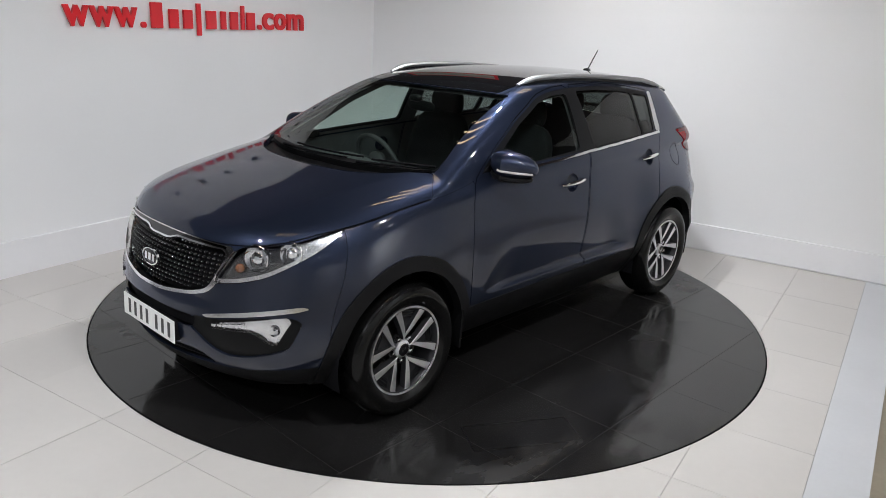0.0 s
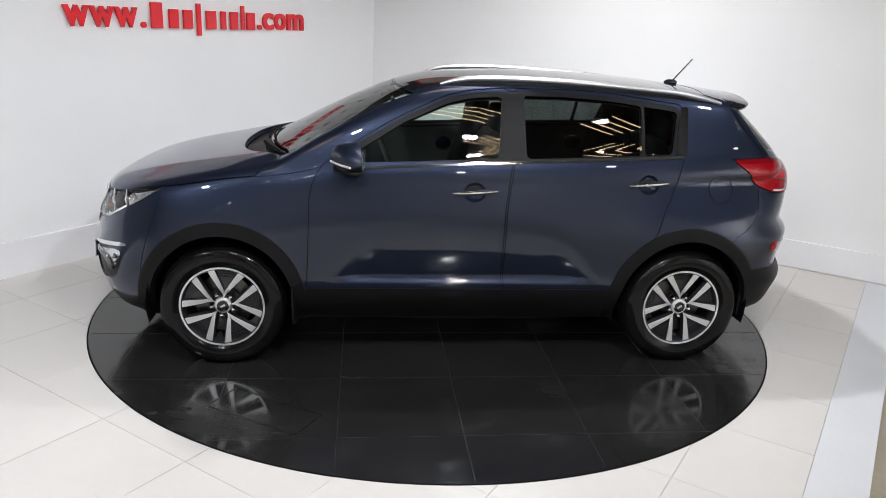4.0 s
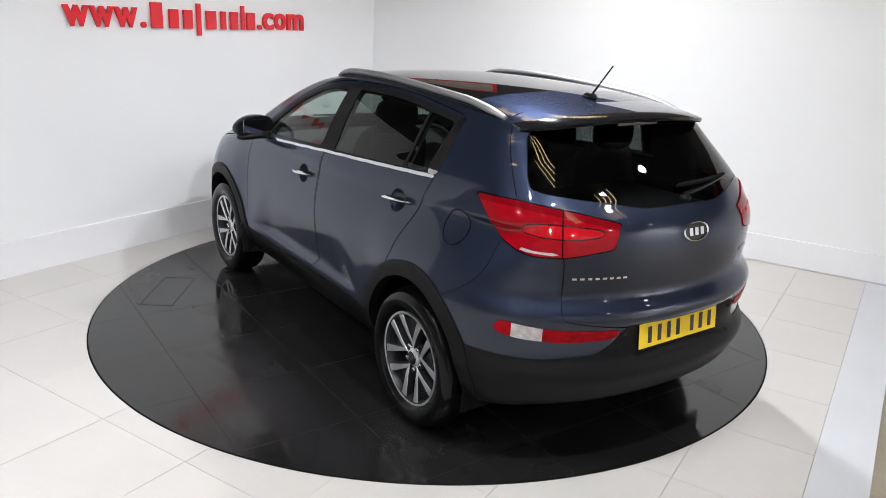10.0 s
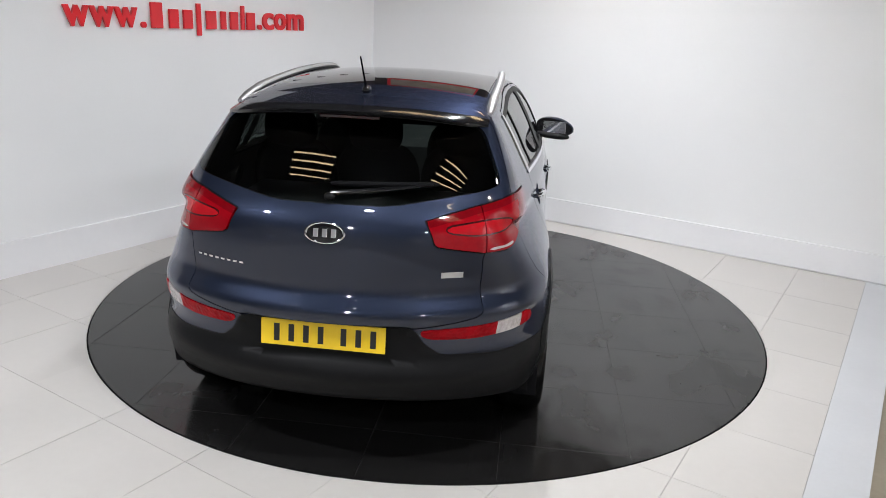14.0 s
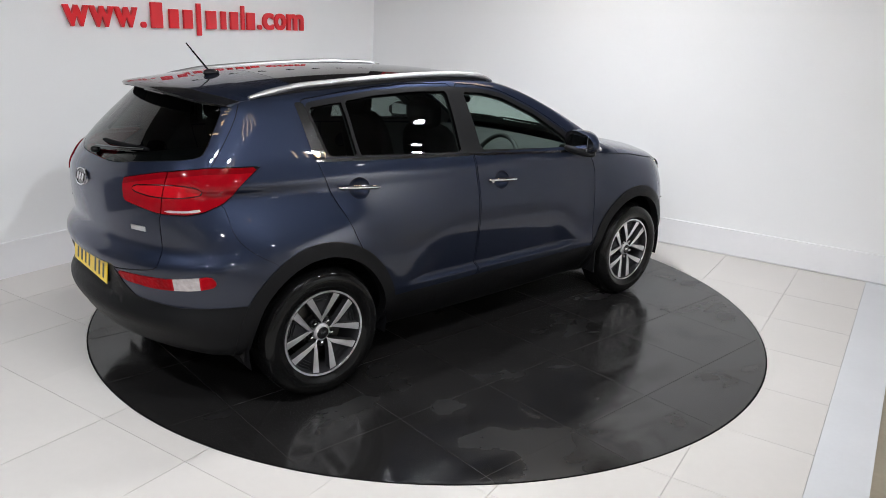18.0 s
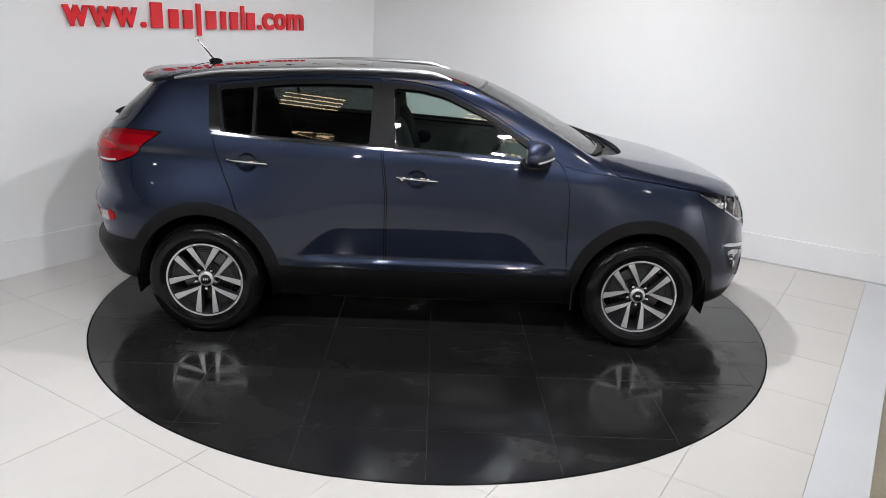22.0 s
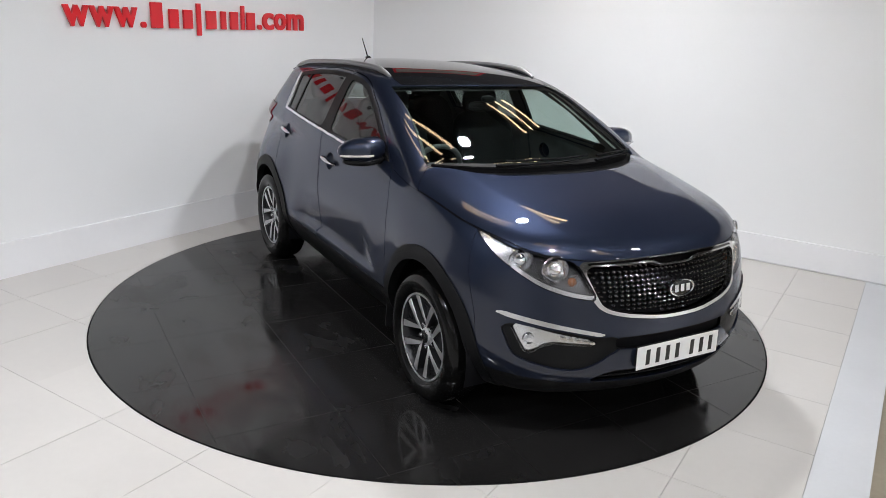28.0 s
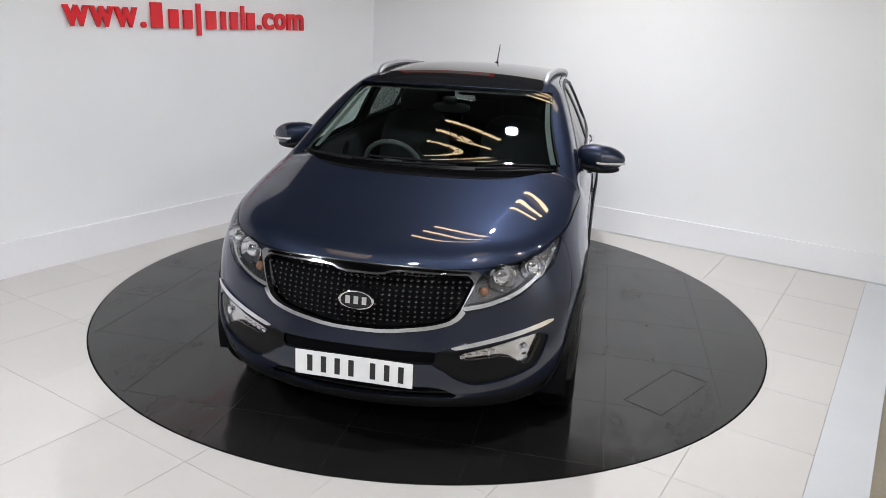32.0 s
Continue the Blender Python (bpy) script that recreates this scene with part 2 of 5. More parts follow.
CEILING = material("dark_soffit_paint", (0.045, 0.045, 0.048), 0.8, noise_scale=2, vary=0.15)
EDGING = material("grey_white_edging", (0.62, 0.63, 0.655), 0.4, noise_scale=2.5, vary=0.06, rough_vary=0.08)
BEIGE = material("beige_vinyl_floor", (0.42, 0.37, 0.28), 0.45, noise_scale=3, vary=0.15)
HALL = material("grey_hall_paint", (0.78, 0.78, 0.79), 0.7, noise_scale=1, vary=0.08)
TUBE = glow("warm_tube", (1.0, 0.72, 0.42), TUBE_GLOW)
SPOT = glow("white_downlight", (1.0, 0.98, 0.95), SPOT_GLOW)


def mesh_object(name, bm, mat, parent=None, label="", smooth=False):
    bmesh.ops.recalc_face_normals(bm, faces=bm.faces)
    me = bpy.data.meshes.new(name)
    bm.to_mesh(me)
    bm.free()
    for m in (mat if isinstance(mat, (list, tuple)) else [mat]):
        me.materials.append(m)
    if smooth:
        for p in me.polygons:
            p.use_smooth = True
        me.set_sharp_from_angle(angle=radians(35))
    ob = new(name, me)
    ob.parent = parent
    if label:
        ob["label"] = label
    return ob


def part(name, bm, mat, parent, label="", smooth=True):
    return mesh_object(name, bm, mat, parent, label, smooth)


def box(bm, size, m=None, bevel=0.0, segments=2):
    made = bmesh.ops.create_cube(bm, size=1.0, matrix=(m or Matrix()) @ Matrix.Diagonal((*size, 1)))
    if bevel:
        edges = list({e for v in made["verts"] for e in v.link_edges})
        bmesh.ops.bevel(bm, geom=edges, offset=bevel, segments=segments, affect="EDGES", profile=0.5)


def lathe(bm, profile, steps=48, m=None):
    """Turn (radius, height) pairs about z."""
    m = m or Matrix()
    rings = []
    for k in range(steps):
        a = 2 * math.pi * k / steps
        rings.append([bm.verts.new(m @ Vector((r * math.cos(a), r * math.sin(a), h))) for r, h in profile])
    for k in range(steps):
        p, q = rings[k], rings[(k + 1) % steps]
        for i in range(len(profile) - 1):
            bm.faces.new((p[i], q[i], q[i + 1], p[i + 1]))
    return rings


def disc_solid(bm, profile, steps=32, m=None):
    rings = lathe(bm, profile, steps, m)
    bm.faces.new([r[0] for r in rings])
    bm.faces.new([r[-1] for r in rings])


def prism(bm, outline, z0, z1, m=None):
    m = m or Matrix()
    lo = [bm.verts.new(m @ Vector((x, y, z0))) for x, y in outline]
    hi = [bm.verts.new(m @ Vector((x, y, z1))) for x, y in outline]
    n = len(outline)
    bm.faces.new(lo)
    bm.faces.new(hi)
    for i in range(n):
        bm.faces.new((lo[i], lo[(i + 1) % n], hi[(i + 1) % n], hi[i]))


def tube(bm, points, radius, steps=10, squash=1.0):
    """A rod along points; radius may be one value or one per point."""
    pts = [Vector(p) for p in points]
    rad = list(radius) if isinstance(radius, (list, tuple)) else [radius] * len(pts)
    rings = []
    for i, p in enumerate(pts):
        d = (pts[min(i + 1, len(pts) - 1)] - pts[max(i - 1, 0)]).normalized()
        side = d.cross(Vector((0, 0, 1)))
        side = side.normalized() if side.length > 1e-4 else Vector((1, 0, 0))
        up = side.cross(d)
        rings.append([bm.verts.new(p + float(rad[i]) * (math.cos(2 * math.pi * k / steps) * side + squash * math.sin(2 * math.pi * k / steps) * up)) for k in range(steps)])
    for a, b in zip(rings, rings[1:]):
        for k in range(steps):
            bm.faces.new((a[k], a[(k + 1) % steps], b[(k + 1) % steps], b[k]))
    bm.faces.new(rings[0])
    bm.faces.new(rings[-1])

# ---- the bay: floor, walls, skirting, ceiling ----
def bay_box(name, x0, x1, y0, y1, z0, z1, mat, bevel=0.0, label="", kind="structure", category=""):
    bm = bmesh.new()
    box(bm, (x1 - x0, y1 - y0, z1 - z0), Matrix.Translation(((x0 + x1) / 2, (y0 + y1) / 2, (z0 + z1) / 2)), bevel)
    ob = mesh_object(name, bm, mat)
    ob.matrix_world = BAY
    return tagged(ob, label, category, kind=kind)


R_DISC = 2.234
WALL_TOP = 2.40       # above the white walls runs a dark bulkhead
bay_box("wall_hall", -HALF - 0.25, -HALF - 0.02, -9.0, -3.0, -0.3, WALL_TOP + 0.2, HALL_DIM, label="mid-grey wall of the hall beyond the bay", category="wall")
bay_box("wall_left", -HALF - 0.25, -HALF - 0.02, -3.0, HALF + 0.25, -0.3, WALL_TOP + 0.2, WALL, label="plain matt white wall of the display bay", category="wall")
bay_box("wall_right", -HALF - 0.02, 6.5, HALF + 0.02, HALF + 0.25, -0.3, WALL_TOP, WALL, label="plain matt white back wall of the bay", category="wall")
bay_box("bulkhead_left", -HALF - 0.25, -HALF - 0.02, -9.0, HALF + 0.25, WALL_TOP + 0.2, CEIL, BULKHEAD, label="dark bulkhead above the white wall", category="wall")
bay_box("bulkhead_right", -HALF - 0.02, 6.5, HALF + 0.02, HALF + 0.25, WALL_TOP, CEIL, BULKHEAD, label="dark bulkhead above the white wall", category="wall")
bay_box("skirting_left", -HALF - 0.02, -HALF, -9.0, HALF + 0.02, -0.15, 0.262, SKIRT, 0.006, "deep white satin skirting board", category="skirting")
bay_box("skirting_right", -HALF, 6.5, HALF, HALF + 0.02, 0.0, 0.240, SKIRT, 0.006, "deep white satin skirting board", category="skirting")
bay_box("ceiling", -HALF - 0.25, 6.5, -9.0, HALF + 0.25, CEIL, CEIL + 0.2, CEILING, label="dark painted showroom ceiling", category="ceiling")
bay_box("wall_far", -HALF - 0.25, 6.5, -9.2, -9.0, -0.3, CEIL, HALL, label="pale grey wall behind the viewer", category="wall")
bay_box("wall_side", 6.5, 6.7, -9.2, HALF + 0.25, -0.3, CEIL, HALL, label="pale grey side wall of the hall", category="wall")
bay_box("platform_edge", HALF + 0.001, HALF + 0.245, -9.0, HALF - 0.003, -0.16, 0.0, EDGING, 0.002, "pale grey-white edging strip along the raised platform", category="edging")
bay_box("hall_floor", -HALF - 0.02, 6.5, -9.0, HALF, -0.32, -0.15, BEIGE, label="beige vinyl floor a step below the platform", category="floor")


def ground_bed():
    bm = bmesh.new()
    outer = [(-HALF - 0.02, -9.0), (HALF, -9.0), (HALF, HALF), (-HALF - 0.02, HALF)]
    prism(bm, outer, -0.149, -0.014)
    ob = mesh_object("floor", bm, GROUT)
    ob.matrix_world = BAY
    return tagged(ob, "pale porcelain tiled floor with thin grey joints", "floor", kind="structure")


floor = ground_bed()


def clip_tile(x0, x1, y0, y1, radius):
    """The tile's outline less the round hole of the turntable."""
    n = 12
    ring = ([(x0 + (x1 - x0) * i / n, y0) for i in range(n)] + [(x1, y0 + (y1 - y0) * i / n) for i in range(n)]
            + [(x1 - (x1 - x0) * i / n, y1) for i in range(n)] + [(x0, y1 - (y1 - y0) * i / n) for i in range(n)])
    inside = [math.hypot(*p) < radius for p in ring]
    if all(inside):
        return []
    if not any(inside):
        return [[(x0, y0), (x1, y0), (x1, y1), (x0, y1)]]
    start = next(i for i in range(len(ring)) if inside[i - 1] and not inside[i])
    loops, cur = [], []

    def cross(p, q):
        a, b = 0.0, 1.0
        hp = math.hypot(*p) < radius
        for _ in range(30):
            m = (a + b) / 2
            r = (p[0] + (q[0] - p[0]) * m, p[1] + (q[1] - p[1]) * m)
            if (math.hypot(*r) < radius) == hp:
                a = m
            else:
                b = m
        return (p[0] + (q[0] - p[0]) * a, p[1] + (q[1] - p[1]) * a)

    for k in range(len(ring)):
        i = (start + k) % len(ring)
        if not inside[i]:
            if inside[i - 1]:
                cur = [cross(ring[i - 1], ring[i])]
            cur.append(ring[i])
            j = (i + 1) % len(ring)
            if inside[j]:
                cur.append(cross(ring[i], ring[j]))
                loops.append(cur)
    out = []
    for loop in loops:
        a0, a1 = math.atan2(loop[-1][1], loop[-1][0]), math.atan2(loop[0][1], loop[0][0])
        d = (a1 - a0 + math.pi) % (2 * math.pi) - math.pi
        arc = [(radius * math.cos(a0 + d * i / 14), radius * math.sin(a0 + d * i / 14)) for i in range(1, 14)]
        out.append(loop + arc)
    return out


def tiles():
    g = 0.0011
    xs = [-HALF] + [0.28 + 0.6 * k for k in range(-4, 4)] + [HALF]
    ys = [HALF - 0.0] + [1.80 - 0.595 * k for k in range(0, 19)]
    ys = sorted(ys)
    whole = None
    for i in range(len(xs) - 1):
        for j in range(len(ys) - 1):
            x0, x1, y0, y1 = xs[i] + g, xs[i + 1] - g, ys[j] + g, ys[j + 1] - g
            if x1 - x0 < 0.02:
                continue
            for outline in clip_tile(x0, x1, y0, y1, R_DISC + 0.010):
                if len(outline) == 4 and 0 < i < len(xs) - 2 and j < len(ys) - 2:
                    if whole is None:
                        bm = bmesh.new()
                        prism(bm, [(0, 0), (x1 - x0, 0), (x1 - x0, y1 - y0), (0, y1 - y0)], -0.014, 0.0)
                        ob = mesh_object("tile", bm, TILE, floor)
                        whole = ob.data
                    else:
                        ob = new("tile", whole)
                        ob.parent = floor
                    ob.location = (x0, y0, -0.0006 * ((i * 7 + j * 3) % 3))
                    continue
                bm = bmesh.new()
                prism(bm, outline, -0.014, 0.0 - 0.0006 * ((i * 7 + j * 3) % 3))
                mesh_object("tile", bm, TILE, floor)


def turntable():
    root = new("turntable")
    tagged(root, "round black gloss turntable set flush in the tiled floor", "turntable")
    bm = bmesh.new()
    disc_solid(bm, [(R_DISC - 0.06, -0.012), (R_DISC, -0.012), (R_DISC, 0.0)], 180)
    part("deck", bm, DISC, root, "scuffed black gloss laminate", smooth=False)
    bm = bmesh.new()
    lathe(bm, [(R_DISC - 0.001, -0.0135), (R_DISC + 0.0085, -0.0135), (R_DISC + 0.0085, -0.004), (R_DISC - 0.001, -0.004), (R_DISC - 0.001, -0.0135)], 180)
    part("rim", bm, SEAM, root, "black gap round the deck", smooth=False)
    for k in (-1.83, -1.22, -0.61, 0.0, 0.61, 1.22, 1.83):
        long = 2 * math.sqrt(R_DISC**2 - k * k) - 0.05
        bm = bmesh.new()
        box(bm, (0.0024, long, 0.0006), Matrix.Translation((k, 0, 0.0002)))
        part("joint", bm, DISC_JOINT, root, smooth=False)
        bm = bmesh.new()
        box(bm, (long, 0.0024, 0.0006), Matrix.Translation((0, k + 0.02, 0.0010)))
        part("joint", bm, DISC_JOINT, root, smooth=False)
    # a small hatch near the rim
    bm = bmesh.new()
    for a, b in (((0, -0.11), (0.55, 0.005)), ((0, 0.11), (0.55, 0.005)), ((-0.273, 0), (0.005, 0.22)), ((0.273, 0), (0.005, 0.22))):
        box(bm, (*b, 0.0008), pose(0.98, 1.58, 0.0012, 0, 0, 148) @ Matrix.Translation((*a, 0)))
    part("hatch", bm, HATCH, root, smooth=False)
    return root


table = turntable()


# ---- lamps ----
def downlight(place, tilt_to=None, power=60, spread=160, size=0.15):
    size = size if power else 0.075
    root = new("downlight")
    root.location = (place[0], place[1], CEIL)
    tagged(root, "round white downlight in the dark ceiling", "lamp", "ceiling downlights")
    bm = bmesh.new()
    lathe(bm, [(size * 0.5, -0.03), (size * 0.62, -0.03), (size * 0.62, 0.0)], 32)
    part("bezel", bm, SATIN, root)
    bm = bmesh.new()
    disc_solid(bm, [(size * 0.5, -0.002), (size * 0.5, -0.012)], 32)
    part("lamp_face", bm, SPOT, root, smooth=False)
    if power:
        area_lamp("downlight_beam", (place[0], place[1], CEIL - 0.035), size, power, (0.93, 0.957, 1.0), tilt_to, spread=spread)


def tube_fitting(place, turn, long, gap):
    root = new("tube_light")
    root.matrix_world = pose(place[0], place[1], CEIL, 0, 0, turn)
    tagged(root, "louvred ceiling light with warm tubes", "lamp", "ceiling tube lights")
    bm = bmesh.new()
    box(bm, (long + 0.06, 4 * gap, 0.02), Matrix.Translation((0, 0, -0.012)))
    part("tray", bm, GLOSS_BLACK, root, smooth=False)
    count = 3 if gap > 0.16 else 4
    for k in range(count):
        bm = bmesh.new()
        v = gap * (k - (count - 1) / 2)
        tube(bm, [(-long / 2, v, -0.05), (long / 2, v, -0.05)], 0.10 * gap, 12)
        part("tube", bm, TUBE, root)


for place, power, aim, spread in LAMPS:
    downlight(place, aim, power, spread)
# the hall's other small downlights, in rows behind the bay's mouth
for u in (-1.8, 0.4, 2.6, 4.8):
    for v in (-5.0, -6.8, -8.5):
        q = BAY @ Vector((u, v, 0))
        downlight((q.x, q.y), None, 0)
for place, turn, long, gap in FITTINGS:
    tube_fitting(place, turn, long, gap)


# ---- the red lettering on the left wall ----
def sign():
    root = new("wall_sign")
    root.matrix_world = BAY @ pose(-HALF - 0.02, 0, 0, 90, 0, 90)
    tagged(root, "row of raised red acrylic letters on the white wall", "sign")

    def glyph(ch, x0, x1, z0, z1):
        fc = bpy.data.curves.new("letter", "FONT")
        fc.body, fc.size, fc.extrude, fc.offset = ch, 0.26, 0.012, 0.007
        tmp = bpy.data.objects.new("letter", fc)
        scene.collection.objects.link(tmp)
        bpy.context.view_layer.update()
        me = bpy.data.meshes.new_from_object(tmp)
        bpy.data.objects.remove(tmp)
        xs, ys = [v.co.x for v in me.vertices], [v.co.y for v in me.vertices]
        me.materials.clear()
        me.materials.append(RED_SIGN)
        me.transform(Matrix.Diagonal(((x1 - x0) / (max(xs) - min(xs)), (z1 - z0) / (max(ys) - min(ys)), 1, 1)) @ Matrix.Translation((-min(xs), -min(ys), 0.028)))
        ob = new("letter", me)
        ob.parent = root
        ob.location = (x0, z0, 0)

    def bar(x0, x1, z0, z1):
        bm = bmesh.new()
        box(bm, (x1 - x0, z1 - z0, 0.024), Matrix.Translation(((x0 + x1) / 2, (z0 + z1) / 2, 0.028)), 0.004)
        part("bar", bm, RED_SIGN, root, smooth=False)

    foot, head = 1.752, 1.903
    for k in range(3):
        glyph("w", -1.008 + 0.203 * k, -0.810 + 0.203 * k, foot, head)
    glyph(".", -0.374, -0.330, foot, foot + 0.046)
    # nine plain bars stand for the name
    for x0, x1, low, top in ((-0.280, -0.175, 0, 0.046), (-0.110, -0.020, 0, 0), (0.030, 0.120, 0, 0), (0.168, 0.208, -0.055, 0.055), (0.268, 0.370, 0, 0), (0.425, 0.480, 0, 0), (0.530, 0.615, 0, 0), (0.655, 0.692, 0, 0.056), (0.720, 0.815, 0, 0)):
        bar(x0, x1, foot + low, head + top)
    for ch, x0, x1, top in ((".", 0.853, 0.900, foot + 0.048), ("c", 0.916, 1.050, head + 0.004), ("o", 1.066, 1.208, head + 0.004), ("m", 1.230, 1.452, head + 0.004)):
        glyph(ch, x0, x1, foot + 0.004, top)


sign()


# ---- above the white walls: a red-framed board and the sign's small brackets, seen mirrored in the car ----
def display_board():
    root = new("display_board")
    root.matrix_world = BAY @ pose(-1.70, HALF + 0.02, 2.64, 90, 0, 0)
    tagged(root, "beige board in a red frame above the white wall", "board")
    bm = bmesh.new()
    box(bm, (1.30, 0.36, 0.02), Matrix.Translation((0, 0, 0.011)), 0.002)
    part("board", bm, PANEL, root, smooth=False)
    for size, spot in (((1.38, 0.045, 0.03), (0, 0.20)), ((1.38, 0.045, 0.03), (0, -0.20)), ((0.045, 0.355, 0.03), (0.67, 0)), ((0.045, 0.355, 0.03), (-0.67, 0))):
        bm = bmesh.new()
        box(bm, size, Matrix.Translation((*spot, 0.016)), 0.004)
        part("frame_rail", bm, RED_SIGN, root, "red frame rail", smooth=False)


def sign_bracket(along):
    root = new("wall_bracket")
    root.matrix_world = BAY @ pose(-HALF - 0.02, along, 2.13, 0, 0, 0)
    tagged(root, "small black bracket on the white wall", "bracket", "brackets above the sign")
    bm = bmesh.new()
    box(bm, (0.012, 0.06, 0.05), Matrix.Translation((0.007, 0, 0)), 0.003)
    part("back_plate", bm, CLADDING, root, smooth=False)
    bm = bmesh.new()
    tube(bm, [(0.012, 0, 0), (0.05, 0, 0.012), (0.085, 0, 0.0)], 0.014, 8)
    part("arm", bm, CLADDING, root)


display_board()
for k in range(9):
    sign_bracket(2.39 - 0.39 * k)


# ---- the car's outer skin: smooth solids joined with soft edges (x forward, y left, z up, axles at x = +-1.32) ----
def curve(q, *pairs):
    """A smooth curve through a few (position, value) pairs, flat beyond its ends."""
    p = np.array(pairs, float)
    p = p[np.argsort(p[:, 0])]
    xs, ys = p[:, 0], p[:, 1]
    n = len(xs)
    h = np.diff(xs)
    a = np.eye(n)
    r = np.zeros(n)
    for i in range(1, n - 1):
        a[i, i - 1:i + 2] = h[i - 1] / 6, (h[i - 1] + h[i]) / 3, h[i] / 6
        r[i] = (ys[i + 1] - ys[i]) / h[i] - (ys[i] - ys[i - 1]) / h[i - 1]
    m = np.linalg.solve(a, r)
    q = np.clip(q, xs[0], xs[-1])
    k = np.clip(np.searchsorted(xs, q) - 1, 0, n - 2)
    u, v, w = xs[k + 1] - q, q - xs[k], h[k]
    return (m[k] * u**3 + m[k + 1] * v**3) / (6 * w) + (ys[k] / w - m[k] * w / 6) * u + (ys[k + 1] / w - m[k + 1] * w / 6) * v


def smax(a, b, r):
    r = 1.5 * r
    k = np.maximum(r - np.abs(a - b), 0) / r
    return np.maximum(a, b) + k**3 * r / 6


def smin(a, b, r):
    return -smax(-a, -b, r)


def nose_x(y, z):
    return curve(z, (0.20, 2.06), (0.30, 2.13), (0.42, 2.18), (0.56, 2.185), (0.66, 2.165), (0.80, 2.135), (0.92, 2.085), (1.05, 2.03)) - 0.36 * y**2 - 0.20 * y**4


def tail_x(y, z):
    gate = curve(z, (0.22, -2.03), (0.34, -2.150), (0.43, -2.192), (0.505, -2.205), (0.555, -2.178), (0.64, -2.180), (0.72, -2.200), (0.762, -2.204), (0.795, -2.184), (0.83, -2.158), (0.88, -2.154), (0.98, -2.162), (1.12, -2.150), (1.30, -2.08), (1.75, -1.82))
    pane = -2.105 + 1.0 * (z - 1.175) + 0.14 * (z - 1.175) ** 2
    return smax(gate, pane, 0.05) + 0.30 * y**2 + 0.22 * y**4


def ease(t):
    t = np.clip(t, 0, 1)
    return t * t * t * (t * (6 * t - 15) + 10)


def side_y(x, z):
    w = curve(z, (0.20, 0.745), (0.30, 0.822), (0.40, 0.882), (0.48, 0.902), (0.58, 0.902), (0.70, 0.899), (0.80, 0.896), (0.90, 0.889), (1.00, 0.877), (1.10, 0.859), (1.20, 0.829), (1.30, 0.79))
    # doors drawn in below, between the wheels, over a proud edge above the sill
    tuck = 0.041 * np.clip((0.90 - z) / 0.38, 0, 1) ** 2 * ease((z - 0.492) / 0.034) * ease((0.82 - np.abs(x + 0.02) - 0.5 * (z - 0.5)) / 0.32)
    flare = 0.030 * np.exp(-((np.abs(x) - 1.34) / 0.40) ** 4) * ease((1.14 - z) / 0.42)
    high = 1.25 * ease((z - 0.62) / 0.62)
    return (w + flare - tuck - 0.05 * ease((x - 1.25) / 0.9) - 0.03 * ease((-x - 1.20) / 1.0)
            - high * 0.075 * np.clip((-x - 0.3) / 1.2, 0, 1.3) ** 1.5 - high * 0.055 * np.clip((x - 0.9) / 0.7, 0, 1.2) ** 2)


def deck_z(x, y):
    z = curve(x, (2.12, 0.90), (2.02, 0.955), (1.90, 1.00), (1.70, 1.055), (1.45, 1.105), (1.20, 1.150), (1.00, 1.178), (0.70, 1.205), (0.30, 1.24), (-0.4, 1.29), (-1.2, 1.33), (-2.2, 1.33))
    # two soft folds run from the screen's corners to the grille's
    d = y - np.interp(x, (1.1, 2.0), (0.635, 0.46))
    return z - (0.10 - 0.085 * ease((x - 0.9) / 0.2)) * y**2 - 0.04 * y**6 - 0.16 * ease((x - 0.9) / 0.2) * (np.sqrt(d * d + 0.0004) + d) / 2


def roof_z(x, y):
    z = curve(x, (0.9, 1.36), (0.55, 1.50), (0.25, 1.578), (0.0, 1.603), (-0.3, 1.617), (-0.7, 1.619), (-1.1, 1.605), (-1.45, 1.574), (-1.75, 1.525), (-2.0, 1.47))
    return z - 0.085 * y**2 - 0.06 * y**4


def cabin_y(x, z):
    q = z - 1.17
    return 0.832 - 0.36 * q - 0.40 * q**2 - 0.055 * np.clip((-x - 0.1) / 1.2, 0, 1.4) ** 1.4 - 0.02 * np.clip((x - 0.2) / 0.7, 0, 1)


def skin(x, y, z):
    """Negative inside the car's shell, zero on it."""
    a = np.abs(y)
    rear = tail_x(a, z) - x
    low = smax(a - side_y(x, z), x - nose_x(a, z), 0.16)
    low = smax(low, z - deck_z(x, a), 0.075)
    low = smax(low, curve(x, (2.2, 0.27), (1.7, 0.24), (0.8, 0.22), (-0.8, 0.22), (-1.7, 0.30), (-2.2, 0.355)) - z, 0.05)
    screen = ((x - 1.12 + 0.27 * a**2) * 0.41 + (z - 1.165) * 0.84) / 0.935 + 0.10 * (x - 0.65) ** 2 - 0.016
    top = smax(a - cabin_y(x, z), screen, 0.05)
    top = smax(top, z - roof_z(x, a), 0.075)
    top = smax(top, 1.10 - z, 0.04)
    body = smax(smin(low, top, 0.04), rear, 0.15 - 0.075 * ease((z - 1.35) / 0.2) - 0.09 * ease((0.46 - z) / 0.16))
    hollow = np.maximum(np.maximum(a - 0.345 - 0.10 * (0.70 - z), np.abs(z - 0.633) - 0.078), x + 2.140)
    return smax(body, -hollow, 0.02)

# ---- cutting the skin into panels ----
def slope(p, e=1e-4):
    """Outward unit normals of the skin."""
    g = np.stack([skin(*(p + d).T) - skin(*(p - d).T) for d in np.eye(3) * e], 1)
    return g / (np.linalg.norm(g, axis=1, keepdims=True) + 1e-12)


